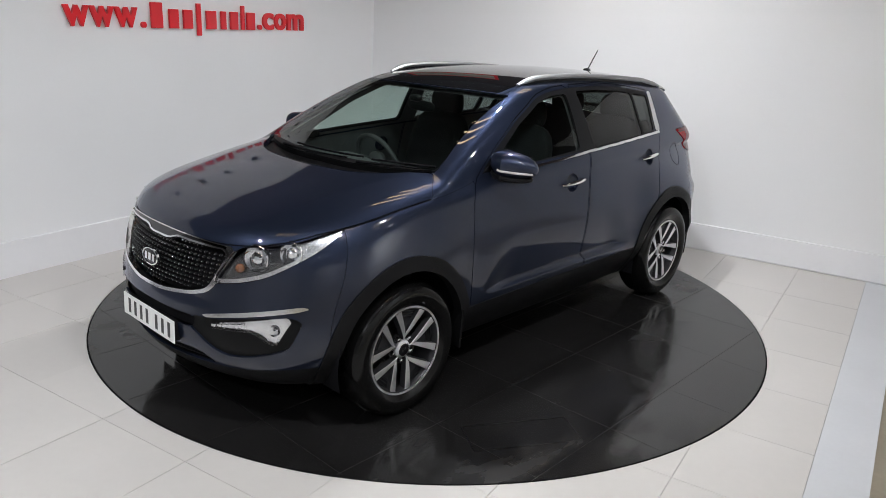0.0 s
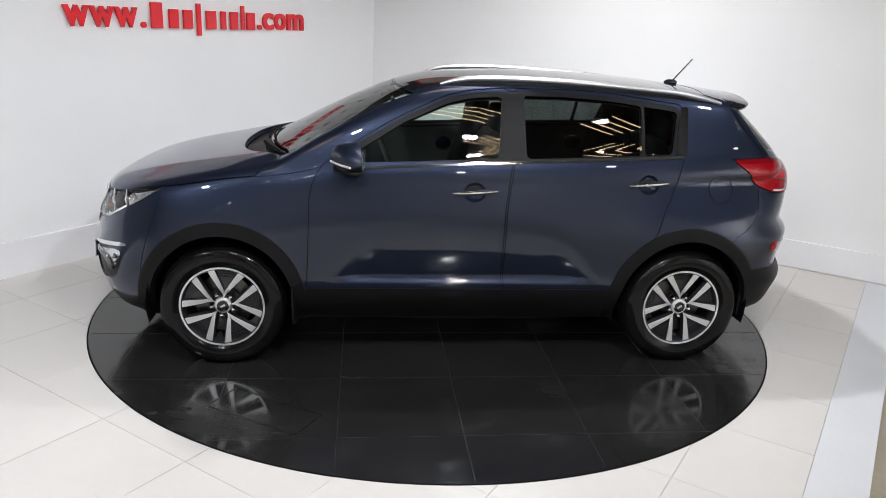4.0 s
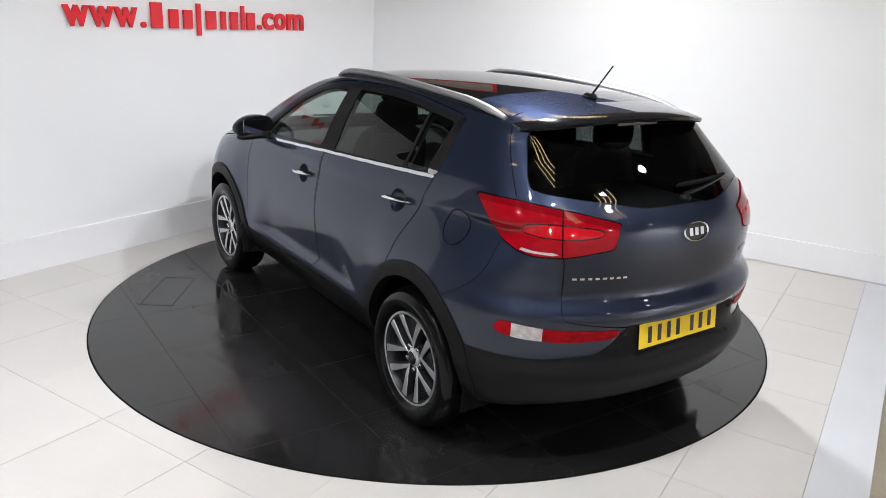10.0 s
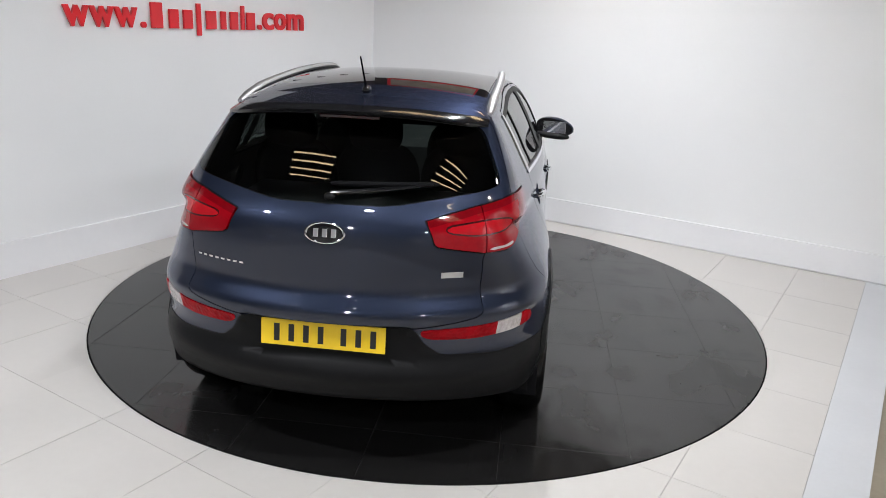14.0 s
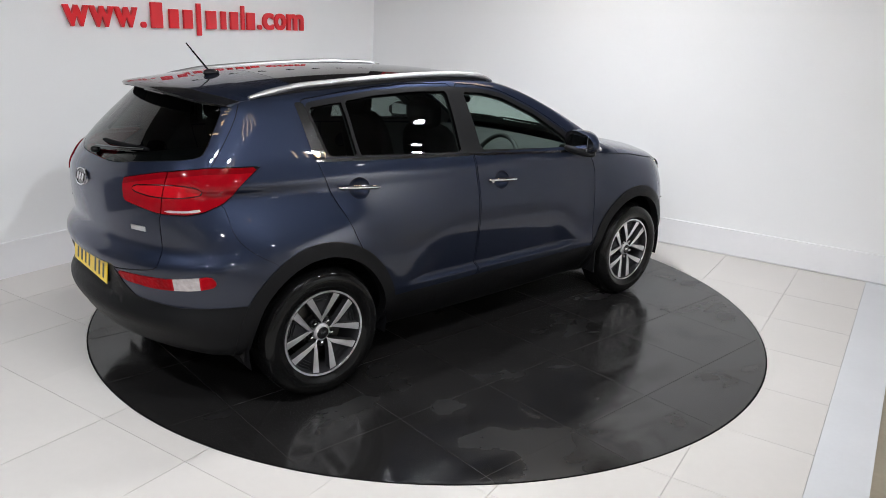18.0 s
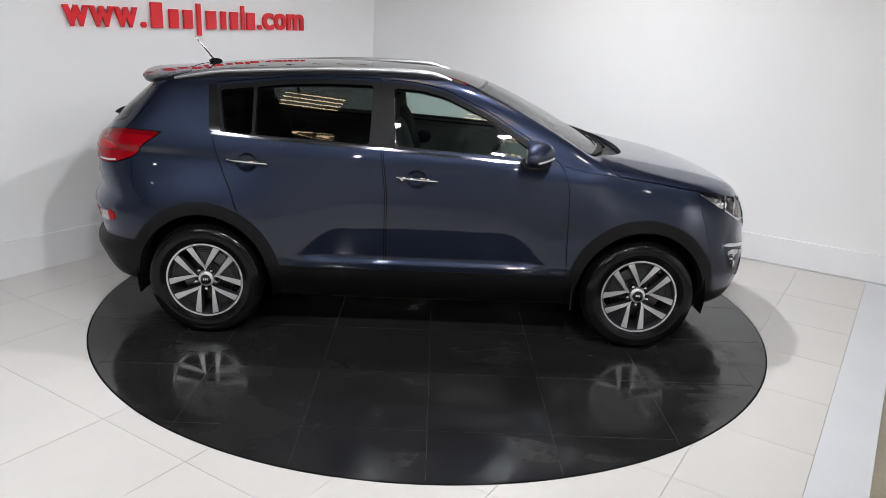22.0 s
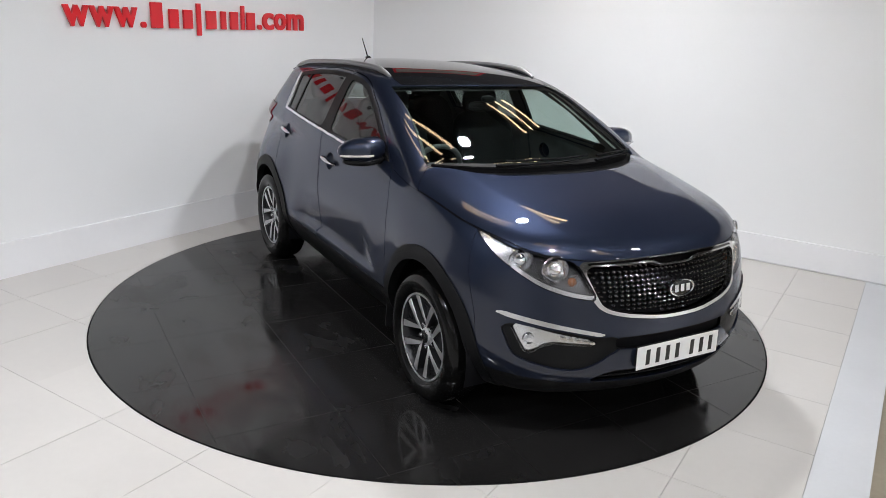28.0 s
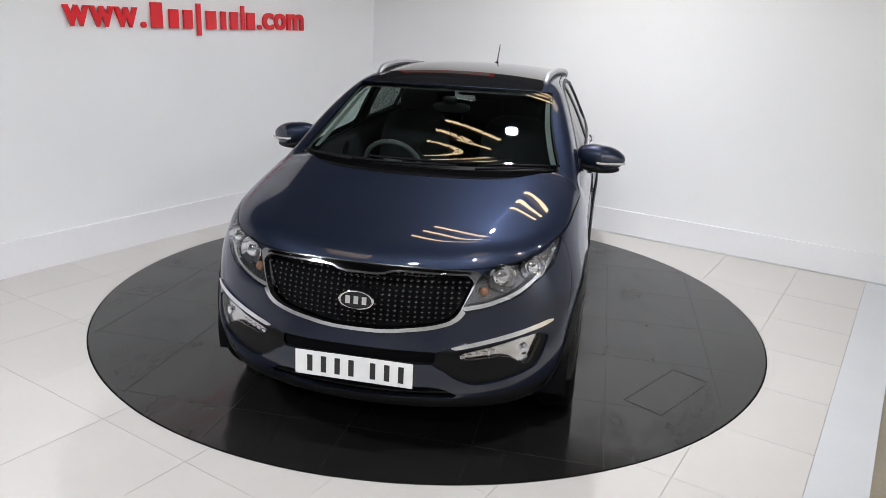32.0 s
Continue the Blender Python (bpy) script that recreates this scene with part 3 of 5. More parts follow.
def half_shell(core=0.75, end=1.45):
    """The left half of the skin as a grid, found along rays from a line inside the car."""
    mid = np.arange(-end, end + 1e-6, 0.02)
    fan = np.radians(np.arange(1.5, 90.1, 1.5))
    cols = [(end, b) for b in fan[::-1]] + [(x, 0.0) for x in mid[::-1]] + [(-end, -b) for b in fan]
    ele = np.radians(np.linspace(-90, 90, 221))
    foot = np.array([[(x, 0.0, core) for _ in ele] for x, b in cols])
    way = np.array([[(math.sin(b) * math.cos(e), math.cos(b) * math.cos(e), math.sin(e)) for e in ele] for x, b in cols])
    lo, hi = np.zeros(foot.shape[:2]), np.full(foot.shape[:2], 1.7)
    for _ in range(26):
        m = (lo + hi) / 2
        q = foot + m[..., None] * way
        out = skin(q[..., 0], q[..., 1], q[..., 2]) > 0
        hi, lo = np.where(out, m, hi), np.where(out, lo, m)
    q = foot + lo[..., None] * way
    q[:, 0, 1] = q[:, -1, 1] = 0
    q[0, :, 1] = q[-1, :, 1] = 0
    n, k = q.shape[:2]
    faces = [(i * k + j, i * k + j + 1, (i + 1) * k + j + 1, (i + 1) * k + j) for i in range(n - 1) for j in range(k - 1)]
    return q.reshape(-1, 3), faces


class Sheet:
    """Points and faces that scalar fields cut apart."""

    def __init__(self, points, faces):
        self.p = [tuple(v) for v in points]
        self.faces = faces
        self.cuts = {}

    def cut(self, faces, field, tag):
        """Split faces where field(x, a, z) changes sign; gives those inside (negative) and outside."""
        pts = np.array(self.p)
        g = field(pts[:, 0], np.abs(pts[:, 1]), pts[:, 2])
        g = np.where(np.abs(g) < 1e-6, 1e-6, g)
        g = list(g)
        neg = [v < 0 for v in g]
        inside, outside = [], []
        cache = {}
        for f in faces:
            s = sum(neg[i] for i in f)
            if s == len(f):
                inside.append(f)
            elif s == 0:
                outside.append(f)
            else:
                a, b = [], []
                for i, u in enumerate(f):
                    v = f[(i + 1) % len(f)]
                    (a if neg[u] else b).append(u)
                    if neg[u] != neg[v]:
                        key = (min(u, v), max(u, v))
                        if key not in cache:
                            t = g[key[0]] / (g[key[0]] - g[key[1]])
                            p, q = self.p[key[0]], self.p[key[1]]
                            cache[key] = len(self.p)
                            self.p.append(tuple(p[c] + (q[c] - p[c]) * t for c in range(3)))
                        a.append(cache[key])
                        b.append(cache[key])
                if len(a) > 2:
                    inside.append(tuple(a))
                if len(b) > 2:
                    outside.append(tuple(b))
        return inside, outside


def poly(u, v, pts, grow=0.0):
    """Signed distance to a polygon (negative inside), swollen by grow."""
    p = np.array(pts, float)
    d = np.full(np.shape(u), 1e9)
    wind = np.zeros(np.shape(u), bool)
    for (ax, ay), (bx, by) in zip(p, np.roll(p, -1, 0)):
        ex, ey = bx - ax, by - ay
        wx, wy = u - ax, v - ay
        t = np.clip((wx * ex + wy * ey) / (ex * ex + ey * ey), 0, 1)
        d = np.minimum(d, (wx - ex * t) ** 2 + (wy - ey * t) ** 2)
        hit = ((ay <= v) != (by <= v)) & (wx < ex * wy / (ey if ey else 1e-9))
        wind ^= hit
    return np.where(wind, -np.sqrt(d), np.sqrt(d)) - grow


def soft(pts, rounds=2, most=0.03):
    """Round a polygon's corners by cutting them."""
    for k in range(rounds):
        nxt = []
        for (ax, ay), (bx, by) in zip(pts, pts[1:] + pts[:1]):
            c = min(0.25, most / (1 + 1.5 * k) / (math.hypot(bx - ax, by - ay) + 1e-9))
            nxt += [(ax + (bx - ax) * c, ay + (by - ay) * c), (bx + (ax - bx) * c, by + (ay - by) * c)]
        pts = nxt
    return pts


def both(*fields):
    return lambda x, a, z: np.maximum.reduce([f(x, a, z) for f in fields])


def side_poly(pts, grow=0.0, rounds=2, least=0.45):
    q = soft(pts, rounds) if rounds else pts
    return lambda x, a, z: np.maximum(poly(x, z, q, grow), least - a)


def front_poly(pts, grow=0.0, rounds=2):
    q = soft(pts, rounds) if rounds else pts
    return lambda x, a, z: np.maximum(poly(a, z, q, grow), 1.2 - x)


def nose_poly(pts, grow=0.0, rounds=2):
    """Polygon on the wrapped front corner: across, a + 0.8 (2.1 - x)."""
    q = soft(pts, rounds) if rounds else pts
    return lambda x, a, z: np.maximum(poly(a + 0.8 * (2.1 - x), z, q, grow), 1.3 - x)


def tail_poly(pts, grow=0.0, rounds=2):
    """Polygon on the wrapped rear corner: across, a + 0.8 (x + 2.16)."""
    q = soft(pts, rounds) if rounds else pts
    return lambda x, a, z: np.maximum(poly(a + 0.8 * (x + 2.16), z, q, grow), x + 1.4)


def rear_poly(pts, grow=0.0, rounds=2):
    q = soft(pts, rounds) if rounds else pts
    return lambda x, a, z: np.maximum(poly(a, z, q, grow), x + 1.35)


SHEET = Sheet(*half_shell())


def skin_part(name, faces, mat, parent, label="", side=0, lift=0.0, rim=0.012, flat_sink=0.0):
    """A panel from faces of the sheet: side 1 left, -1 right, 0 both halves in one mesh. lift moves it along its normals; rim turns its border inward."""
    if not faces:
        return None
    ids = sorted({i for f in faces for i in f})
    pos = np.array([SHEET.p[i] for i in ids])
    nor = slope(pos)
    centre = np.abs(pos[:, 1]) < 1e-5
    nor[centre, 1] = 0
    pos = pos + nor * lift
    index = {v: k for k, v in enumerate(ids)}
    loc = [tuple(index[i] for i in f[::-1]) for f in faces]
    n = len(ids)
    verts, norms, polys = [], [], []
    flips = (1, -1) if side == 0 else (side,)
    shared = {}
    for s in flips:
        at = []
        for k in range(n):
            if centre[k] and side == 0:
                if k not in shared:
                    shared[k] = len(verts)
                    verts.append(pos[k])
                    norms.append(nor[k])
                at.append(shared[k])
            else:
                at.append(len(verts))
                verts.append(pos[k] * (1, s, 1))
                norms.append(nor[k] * (1, s, 1))
        polys += [tuple(at[i] for i in (f if s > 0 else f[::-1])) for f in loc]
    if rim:
        count = {}
        for f in polys:
            for i, u in enumerate(f):
                v = f[(i + 1) % len(f)]
                count[(min(u, v), max(u, v))] = count.get((min(u, v), max(u, v)), 0) + 1
        deep = {}
        edge = []
        for f in polys:
            for i, u in enumerate(f):
                v = f[(i + 1) % len(f)]
                if count[(min(u, v), max(u, v))] == 1:
                    edge.append((v, u))
        extra = []
        for u, v in edge:
            for w in (u, v):
                if w not in deep:
                    deep[w] = len(verts)
                    verts.append(np.array(verts[w]) - np.array(norms[w]) * rim)
            extra.append((u, v, deep[v], deep[u]))
    else:
        extra = []
    me = bpy.data.meshes.new(name)
    me.from_pydata([tuple(map(float, v)) for v in verts], [], polys + extra)
    me.materials.append(mat)
    me.polygons.foreach_set("use_smooth", [True] * len(me.polygons))
    loops = []
    nv = np.array(norms)
    for f in polys:
        loops += [tuple(nv[i]) for i in f]
    for f in extra:
        p = [np.array(verts[i]) for i in f]
        q = np.cross(p[1] - p[0], p[3] - p[0])
        q = q / (np.linalg.norm(q) + 1e-12)
        loops += [tuple(q)] * 4
    me.update()
    me.normals_split_custom_set(loops)
    ob = new(name, me)
    ob.parent = parent
    if label:
        ob["label"] = label
    return ob


# outlines, in metres (x forward, a outward, z up)
def wheel_gap(r):
    return lambda x, a, z: np.maximum(np.hypot(np.abs(x) - 1.32, 0.95 * (z - 0.343)) - r, 0.60 - a)


HEAD = [(0.435, 0.735), (0.585, 0.905), (0.81, 0.93), (0.95, 0.947), (1.17, 1.0), (1.19, 0.99), (1.06, 0.905), (0.90, 0.838), (0.764, 0.787), (0.60, 0.752)]
GRILLE = [(-0.3, 0.655), (0.12, 0.658), (0.315, 0.683), (0.40, 0.708), (0.43, 0.75), (0.480, 0.884), (0.135, 0.890), (0.098, 0.872), (-0.3, 0.872)]
GRILLE_RING = [(-0.3, 0.639), (0.13, 0.643), (0.32, 0.667), (0.416, 0.694), (0.458, 0.750), (0.512, 0.902), (0.24, 0.910), (-0.3, 0.914)]
FOG_POD = [(0.80, 0.622), (0.765, 0.485), (0.73, 0.455), (0.60, 0.415), (0.50, 0.408), (0.42, 0.45), (0.37, 0.495), (0.33, 0.508), (0.33, 0.580), (0.44, 0.576), (0.65, 0.612)]
FOG = [(0.772, 0.630), (0.720, 0.487), (0.698, 0.490), (0.635, 0.546), (0.445, 0.534), (0.438, 0.560), (0.60, 0.590)]
FOG_CHROME = [(0.800, 0.654), (0.63, 0.618), (0.40, 0.578), (0.388, 0.592), (0.63, 0.640), (0.806, 0.678)]
WIN_FRONT = [(0.66, 1.148), (0.57, 1.222), (0.337, 1.365), (0.09, 1.472), (-0.05, 1.502), (-0.215, 1.512), (-0.190, 1.194)]
WIN_REAR = [(-0.335, 1.520), (-0.60, 1.520), (-0.84, 1.506), (-1.25, 1.457), (-1.200, 1.228), (-0.345, 1.194)]
SIDE_BLACK = [(0.74, 1.148), (0.60, 1.245), (0.35, 1.388), (0.10, 1.497), (-0.06, 1.527), (-0.27, 1.541), (-0.60, 1.543), (-0.86, 1.530), (-1.275, 1.480), (-1.225, 1.222), (-0.30, 1.183)]
BELT = [(0.66, 1.128), (-0.30, 1.182), (-1.22, 1.219), (-1.285, 1.222), (-1.285, 1.206), (-0.30, 1.168), (0.66, 1.114)]
C_CHROME = [(-1.218, 1.222), (-1.288, 1.222), (-1.318, 1.482), (-1.272, 1.482)]
DOOR_FRONT = [(0.865, 0.44), (0.855, 0.62), (0.845, 0.99), (0.80, 1.12), (0.60, 1.262), (0.35, 1.405), (0.10, 1.514), (-0.06, 1.546), (-0.268, 1.560), (-0.268, 1.19), (-0.235, 0.92), (-0.235, 0.44)]
DOOR_REAR = [(-0.241, 0.44), (-0.241, 0.92), (-0.274, 1.19), (-0.274, 1.560), (-0.60, 1.562), (-0.86, 1.549), (-1.300, 1.495), (-1.29, 1.25), (-1.225, 1.04), (-1.15, 0.90), (-1.12, 0.80), (-0.90, 0.44)]
TAILGATE = [(-0.5, 0.706), (0.39, 0.708), (0.62, 0.735), (0.722, 0.752), (0.735, 0.80), (0.737, 1.02), (0.99, 1.19), (1.0, 1.216), (1.04, 1.34), (1.056, 1.457), (1.02, 1.53), (1.0, 1.75), (-0.5, 1.75)]
REAR_GLASS = [(-0.4, 1.190), (0.23, 1.187), (0.34, 1.203), (0.655, 1.248), (0.66, 1.275), (0.56, 1.478), (0.30, 1.515), (-0.4, 1.525)]
TAIL_LAMP = [(0.447, 1.142), (0.452, 1.128), (0.474, 1.052), (0.486, 1.043), (0.60, 1.028), (0.735, 1.009), (0.90, 1.006), (0.98, 1.016), (1.06, 1.046), (1.13, 1.112), (1.19, 1.178), (1.217, 1.208), (0.99, 1.214), (0.85, 1.202), (0.70, 1.184), (0.58, 1.166)]
TAIL_INNER = [(0.53, 1.122), (0.535, 1.094), (0.70, 1.078), (0.90, 1.080), (0.97, 1.094), (0.97, 1.128), (0.90, 1.140), (0.70, 1.136)]
REFLECT = [(0.386, 0.702), (0.43, 0.657), (0.70, 0.647), (0.95, 0.660), (1.09, 0.683), (1.06, 0.740), (0.98, 0.730), (0.757, 0.710)]
BUMP_REAR = [(-1.45, 0.2), (-1.55, 0.75), (-1.677, 0.824), (-1.745, 0.898), (-1.765, 1.06), (-2.6, 1.06), (-2.6, 0.2)]
SILL_Z = 0.455


def black_rear(x, a, z):
    return np.maximum(z - np.interp(a, (0.0, 0.372, 0.388, 0.41, 0.455, 0.475, 0.70, 0.95), (0.706, 0.706, 0.66, 0.63, 0.592, 0.583, 0.567, 0.584)), x + 1.55)


def hood_line(x):
    """Height of the joint between bonnet and wing."""
    return curve(x, (0.75, 1.135), (0.899, 1.097), (1.072, 1.075), (1.186, 1.062), (1.322, 1.043), (1.514, 1.009), (1.774, 0.962), (1.99, 0.909), (2.10, 0.905))


def hood_edge(a):
    """The bonnet's rear edge, swept back to the screen's corners."""
    return curve(a, (0.0, 1.278), (0.25, 1.278), (0.435, 1.270), (0.543, 1.236), (0.603, 1.198), (0.69, 1.143), (0.736, 1.150), (0.778, 1.211), (0.815, 1.265), (0.92, 1.42))


def screen_side(xw):
    return curve(xw, (0.375, 0.612), (0.634, 0.634), (0.851, 0.670), (0.99, 0.703), (1.07, 0.719), (1.126, 0.708), (1.20, 0.66))


def hood_field(x, a, z):
    return np.maximum(hood_line(x) - z, hood_edge(a) - (x + 0.27 * a * a))


def screen_field(x, a, z):
    xw = x + 0.27 * a * a
    return np.maximum.reduce([0.375 - xw, xw - curve(a, (0.0, 1.160), (0.4, 1.166), (0.55, 1.155), (0.65, 1.136), (0.75, 1.10)), a - screen_side(xw), 1.12 - z])


def cowl_field(x, a, z):
    xw = x + 0.27 * a * a
    return np.maximum.reduce([1.08 - xw, xw - hood_edge(a), a - 0.728, 1.05 - z])


def roof_glass_field(x, a, z):
    return np.maximum.reduce([-1.275 - x, x + 0.27 * a * a - 0.366, a - 0.545, 1.45 - z])


def roof_field(x, a, z):
    return np.maximum.reduce([-1.553 - x, x - 0.40, a - 0.575, 1.42 - z])


def bumper_front(x, a, z):
    return np.maximum(curve(z, (0.2, 1.74), (0.6, 1.74), (0.86, 1.655), (1.0, 1.62)) - x, z - 1.0)


def sport_car():
    car = new("car")
    tagged(car, "blue-grey metallic sport utility car parked on the turntable", "car")
    left = SHEET.faces
    seam = []
    got = {}

    def take(name, field, gap=0.0):
        nonlocal left, seam
        inner, left = SHEET.cut(left, field, name)
        if gap:
            inner, ring = SHEET.cut(inner, lambda x, a, z: field(x, a, z) + gap, name)
            seam += ring
        got[name] = inner
        return inner

    take("hole", wheel_gap(0.392))
    take("arch", wheel_gap(0.462))
    take("head", nose_poly(HEAD), 0.003)
    take("grille", front_poly(GRILLE, 0.0, 1))
    take("grille_edge", front_poly(GRILLE, 0.007, 1))
    take("grille_band", both(front_poly(GRILLE_RING, -0.004, 1), lambda x, a, z: 0.85 - z, lambda x, a, z: a - 0.455))
    take("grille_ring", front_poly(GRILLE_RING, 0.0, 1))
    take("fog", front_poly(FOG, 0.0, 1))
    take("fog_chrome", front_poly(FOG_CHROME, 0.0, 1))
    take("slot", front_poly([(-0.3, 0.516), (0.330, 0.516), (0.345, 0.525), (0.345, 0.573), (-0.3, 0.585)], 0.0, 0))
    take("fog_pod", front_poly(FOG_POD, 0.0, 1))
    take("mouth", front_poly([(-0.3, 0.342), (0.43, 0.346), (0.44, 0.356), (0.36, 0.408), (-0.3, 0.415)], 0.0, 1))
    take("lip", lambda x, a, z: np.maximum(z - 0.340 - 0.10 * np.clip(a - 0.5, 0, 1), 1.5 - x))
    take("tail", tail_poly(TAIL_LAMP, 0.003, 0), 0.006)
    take("reflect", tail_poly(REFLECT), 0.002)
    take("black_rear", black_rear)
    take("sill", lambda x, a, z: np.maximum(z - SILL_Z, np.abs(x) - 1.6))
    take("rear_glass", rear_poly(REAR_GLASS), 0.003)
    take("tailgate", both(tail_poly(TAILGATE, 0.0, 1), lambda x, a, z: x + 1.553), 0.005)
    take("screen", screen_field, 0.004)
    take("cowl", cowl_field)
    take("roof_glass", roof_glass_field, 0.003)
    take("win_front", side_poly(soft(WIN_FRONT, 1, 0.014), 0.0, 0))
    take("win_rear", both(side_poly(soft(WIN_REAR, 1, 0.014), 0.0, 0), lambda x, a, z: -1.018 - 0.04 * (z - 1.2) - x))
    take("win_quarter", both(side_poly(soft(WIN_REAR, 1, 0.014), 0.0, 0), lambda x, a, z: x + 1.036 + 0.04 * (z - 1.2)))
    take("c_chrome", side_poly(C_CHROME, 0.0, 0))
    take("belt", side_poly(BELT, 0.0, 0))
    take("side_black", side_poly(SIDE_BLACK, 0.0, 1))
    take("cup", lambda x, a, z: cup_field(x, a, z))
    take("hood", hood_field, 0.0045)
    take("door_front", side_poly(DOOR_FRONT, 0.0, 1), 0.0055)
    take("door_rear", side_poly(DOOR_REAR, 0.0, 1), 0.0055)
    take("flap", lambda x, a, z: np.maximum(np.hypot(x + 1.508, (z - 1.037)) - 0.079, 0.5 - a))
    take("bumper_rear", side_poly(BUMP_REAR, 0.0, 1, 0.0), 0.0025)
    take("bumper_front", bumper_front, 0.0025)
    take("floor_pan", lambda x, a, z: z - 0.30)
    take("fender", both(lambda x, a, z: 0.80 - x, lambda x, a, z: z - hood_line(x)), 0.0025)
    take("roof", roof_field, 0.0025)

    skin_part("seam", seam, SEAM, car, lift=-0.006, rim=0)
    skin_part("floor_pan", got["floor_pan"] + got["lip"], CLADDING, car, "black plastic under-tray")
    skin_part("hood", got["hood"], PAINT, car, "blue-grey metallic bonnet", rim=0.03)
    skin_part("front_bumper", got["bumper_front"], PAINT, car)
    skin_part("rear_bumper", got["bumper_rear"], PAINT, car)
    skin_part("rear_skid", got["black_rear"], CLADDING, car, "black plastic lower rear bumper", lift=0.003, rim=0.02)
    skin_part("lower_grille", got["mouth"] + got["slot"], SEAM, car, lift=-0.026, rim=0)
    roof = skin_part("roof", got["roof"], PAINT, car)
    skin_part("roof_glass", got["roof_glass"], ROOF_GLASS, roof, "black panoramic roof glass")
    skin_part("cowl", got["cowl"], CLADDING, car, "black plastic scuttle below the windscreen", lift=-0.034, rim=0)
    seal, pane = SHEET.cut(got["screen"], lambda x, a, z: 1.128 - 0.02 * a - (x + 0.27 * a * a), "seal")
    skin_part("windscreen", pane, CLEAR, car, "clear windscreen", rim=0)
    skin_part("screen_seal", seal, FRAME_BLACK, car, "black seal along the windscreen's foot", rim=0.04)
    lining, _ = SHEET.cut(pane, lambda x, a, z: np.maximum(screen_side(x + 0.27 * a * a) - 0.033 - a, x + 0.27 * a * a - 1.03), "s")
    for s in (1, -1):
        skin_part("pillar_lining", lining, PILLAR_CLOTH, car, "pale grey windscreen pillar lining", side=s, lift=-0.05, rim=0)
    gate = skin_part("tailgate", got["tailgate"], PAINT, car, rim=0.02)
    skin_part("rear_window", got["rear_glass"], PRIVACY, gate, "dark tinted rear window", rim=0)
    ring = skin_part("grille_frame", got["grille_ring"] + got["grille_edge"], BRIGHT, car, "chrome grille surround", lift=0.008, rim=0.03)
    # same chrome as the frame, coloured dark where it mirrors the dark
    skin_part("grille_band", got["grille_band"], DARK_REFLECTION, ring, "chrome band over the grille, coloured dark as its reflection", lift=0.005, rim=0.02)
    skin_part("grille_back", got["grille"], SEAM, ring, lift=-0.05, rim=0)
    inner = got["door_front"] + got["door_rear"] + got["side_black"] + [f for f in left if abs(sum(SHEET.p[i][0] for i in f) / len(f) + 0.3) < 1.3]
    skin_part("cabin_lining", inner, LINER, car, "dark cabin lining", lift=-0.035, rim=0)
    skin_part("headlining", got["roof"] + got["roof_glass"], LINER, car, "dark headlining", lift=-0.035, rim=0)
    for s in (1, -1):
        skin_part("body_side", left, PAINT, car, side=s)
        skin_part("front_fender", got["fender"], PAINT, car, side=s)
        fore, aft = SHEET.cut(got["arch"], lambda x, a, z: -x, "arch")
        for faces in (fore, aft):
            skin_part("wheel_arch_trim", faces, CLADDING, car, "black plastic wheel arch trim", side=s, lift=0.008, rim=0.05)
        skin_part("sill", got["sill"], CLADDING, car, "black plastic sill", side=s, lift=0.004, rim=0.02)
        fd = skin_part("front_door", got["door_front"], PAINT, car, side=s)
        rd = skin_part("rear_door", got["door_rear"], PAINT, car, side=s)
        skin_part("door_window", got["win_front"], CLEAR, fd, "clear door window", side=s, lift=-0.006, rim=0)
        skin_part("door_window", got["win_rear"], PRIVACY, rd, "dark tinted door window", side=s, lift=-0.006, rim=0)
        skin_part("quarter_window", got["win_quarter"], PRIVACY, rd, "dark tinted quarter window", side=s, lift=-0.006, rim=0)
        skin_part("window_frame", got["side_black"], FRAME_BLACK, car, "black window frame", side=s, lift=-0.001, rim=0.02)
        skin_part("belt_trim", got["belt"], CHROME, car, "chrome waistline strip", side=s, lift=0.005)
        skin_part("pillar_trim", got["c_chrome"], PILLAR, car, "dark chrome pillar trim", side=s, lift=0.005)
        if s > 0:
            lid, rim = SHEET.cut(got["flap"], lambda x, a, z: np.hypot(x + 1.508, z - 1.037) - 0.0735, "flap")
            skin_part("fuel_flap", lid, PAINT, car, "round fuel filler flap", side=s)
            skin_part("flap_gap", rim, SEAM, car, side=s, lift=-0.005, rim=0)
        else:
            skin_part("rear_quarter", got["flap"], PAINT, car, side=s, rim=0)
        lamp = skin_part("headlamp", got["head"], LENS, car, "clear headlamp with twin round reflectors", side=s, rim=0)
        skin_part("bucket", got["head"], BUCKET, lamp, side=s, lift=-0.045, rim=0)
        tip, _ = SHEET.cut(got["head"], lambda x, a, z: 0.93 - a - 0.8 * (2.1 - x), "h")
        skin_part("side_reflector", tip, SILVERED, lamp, "bright side reflector", side=s, lift=-0.020, rim=0.02)
        low, _ = SHEET.cut(got["head"], lambda x, a, z: np.maximum(nose_poly(HEAD, -0.001)(x, a, z), -nose_poly([(u, v + 0.022) for u, v in HEAD])(x, a, z)), "h")
        skin_part("light_bar", low, SILVERED, lamp, "bright lower light bar", side=s, lift=-0.012, rim=0.02)
        pod = skin_part("fog_lamp_pod", got["fog_pod"], CLADDING, car, "black fog lamp surround", side=s, lift=-0.012, rim=0)
        fog = skin_part("fog_lamp", got["fog"], LENS, pod, "clear front fog lamp", side=s, lift=0.002, rim=0.015)
        skin_part("fog_reflector", got["fog"], SILVERED, pod, side=s, lift=-0.025, rim=0)
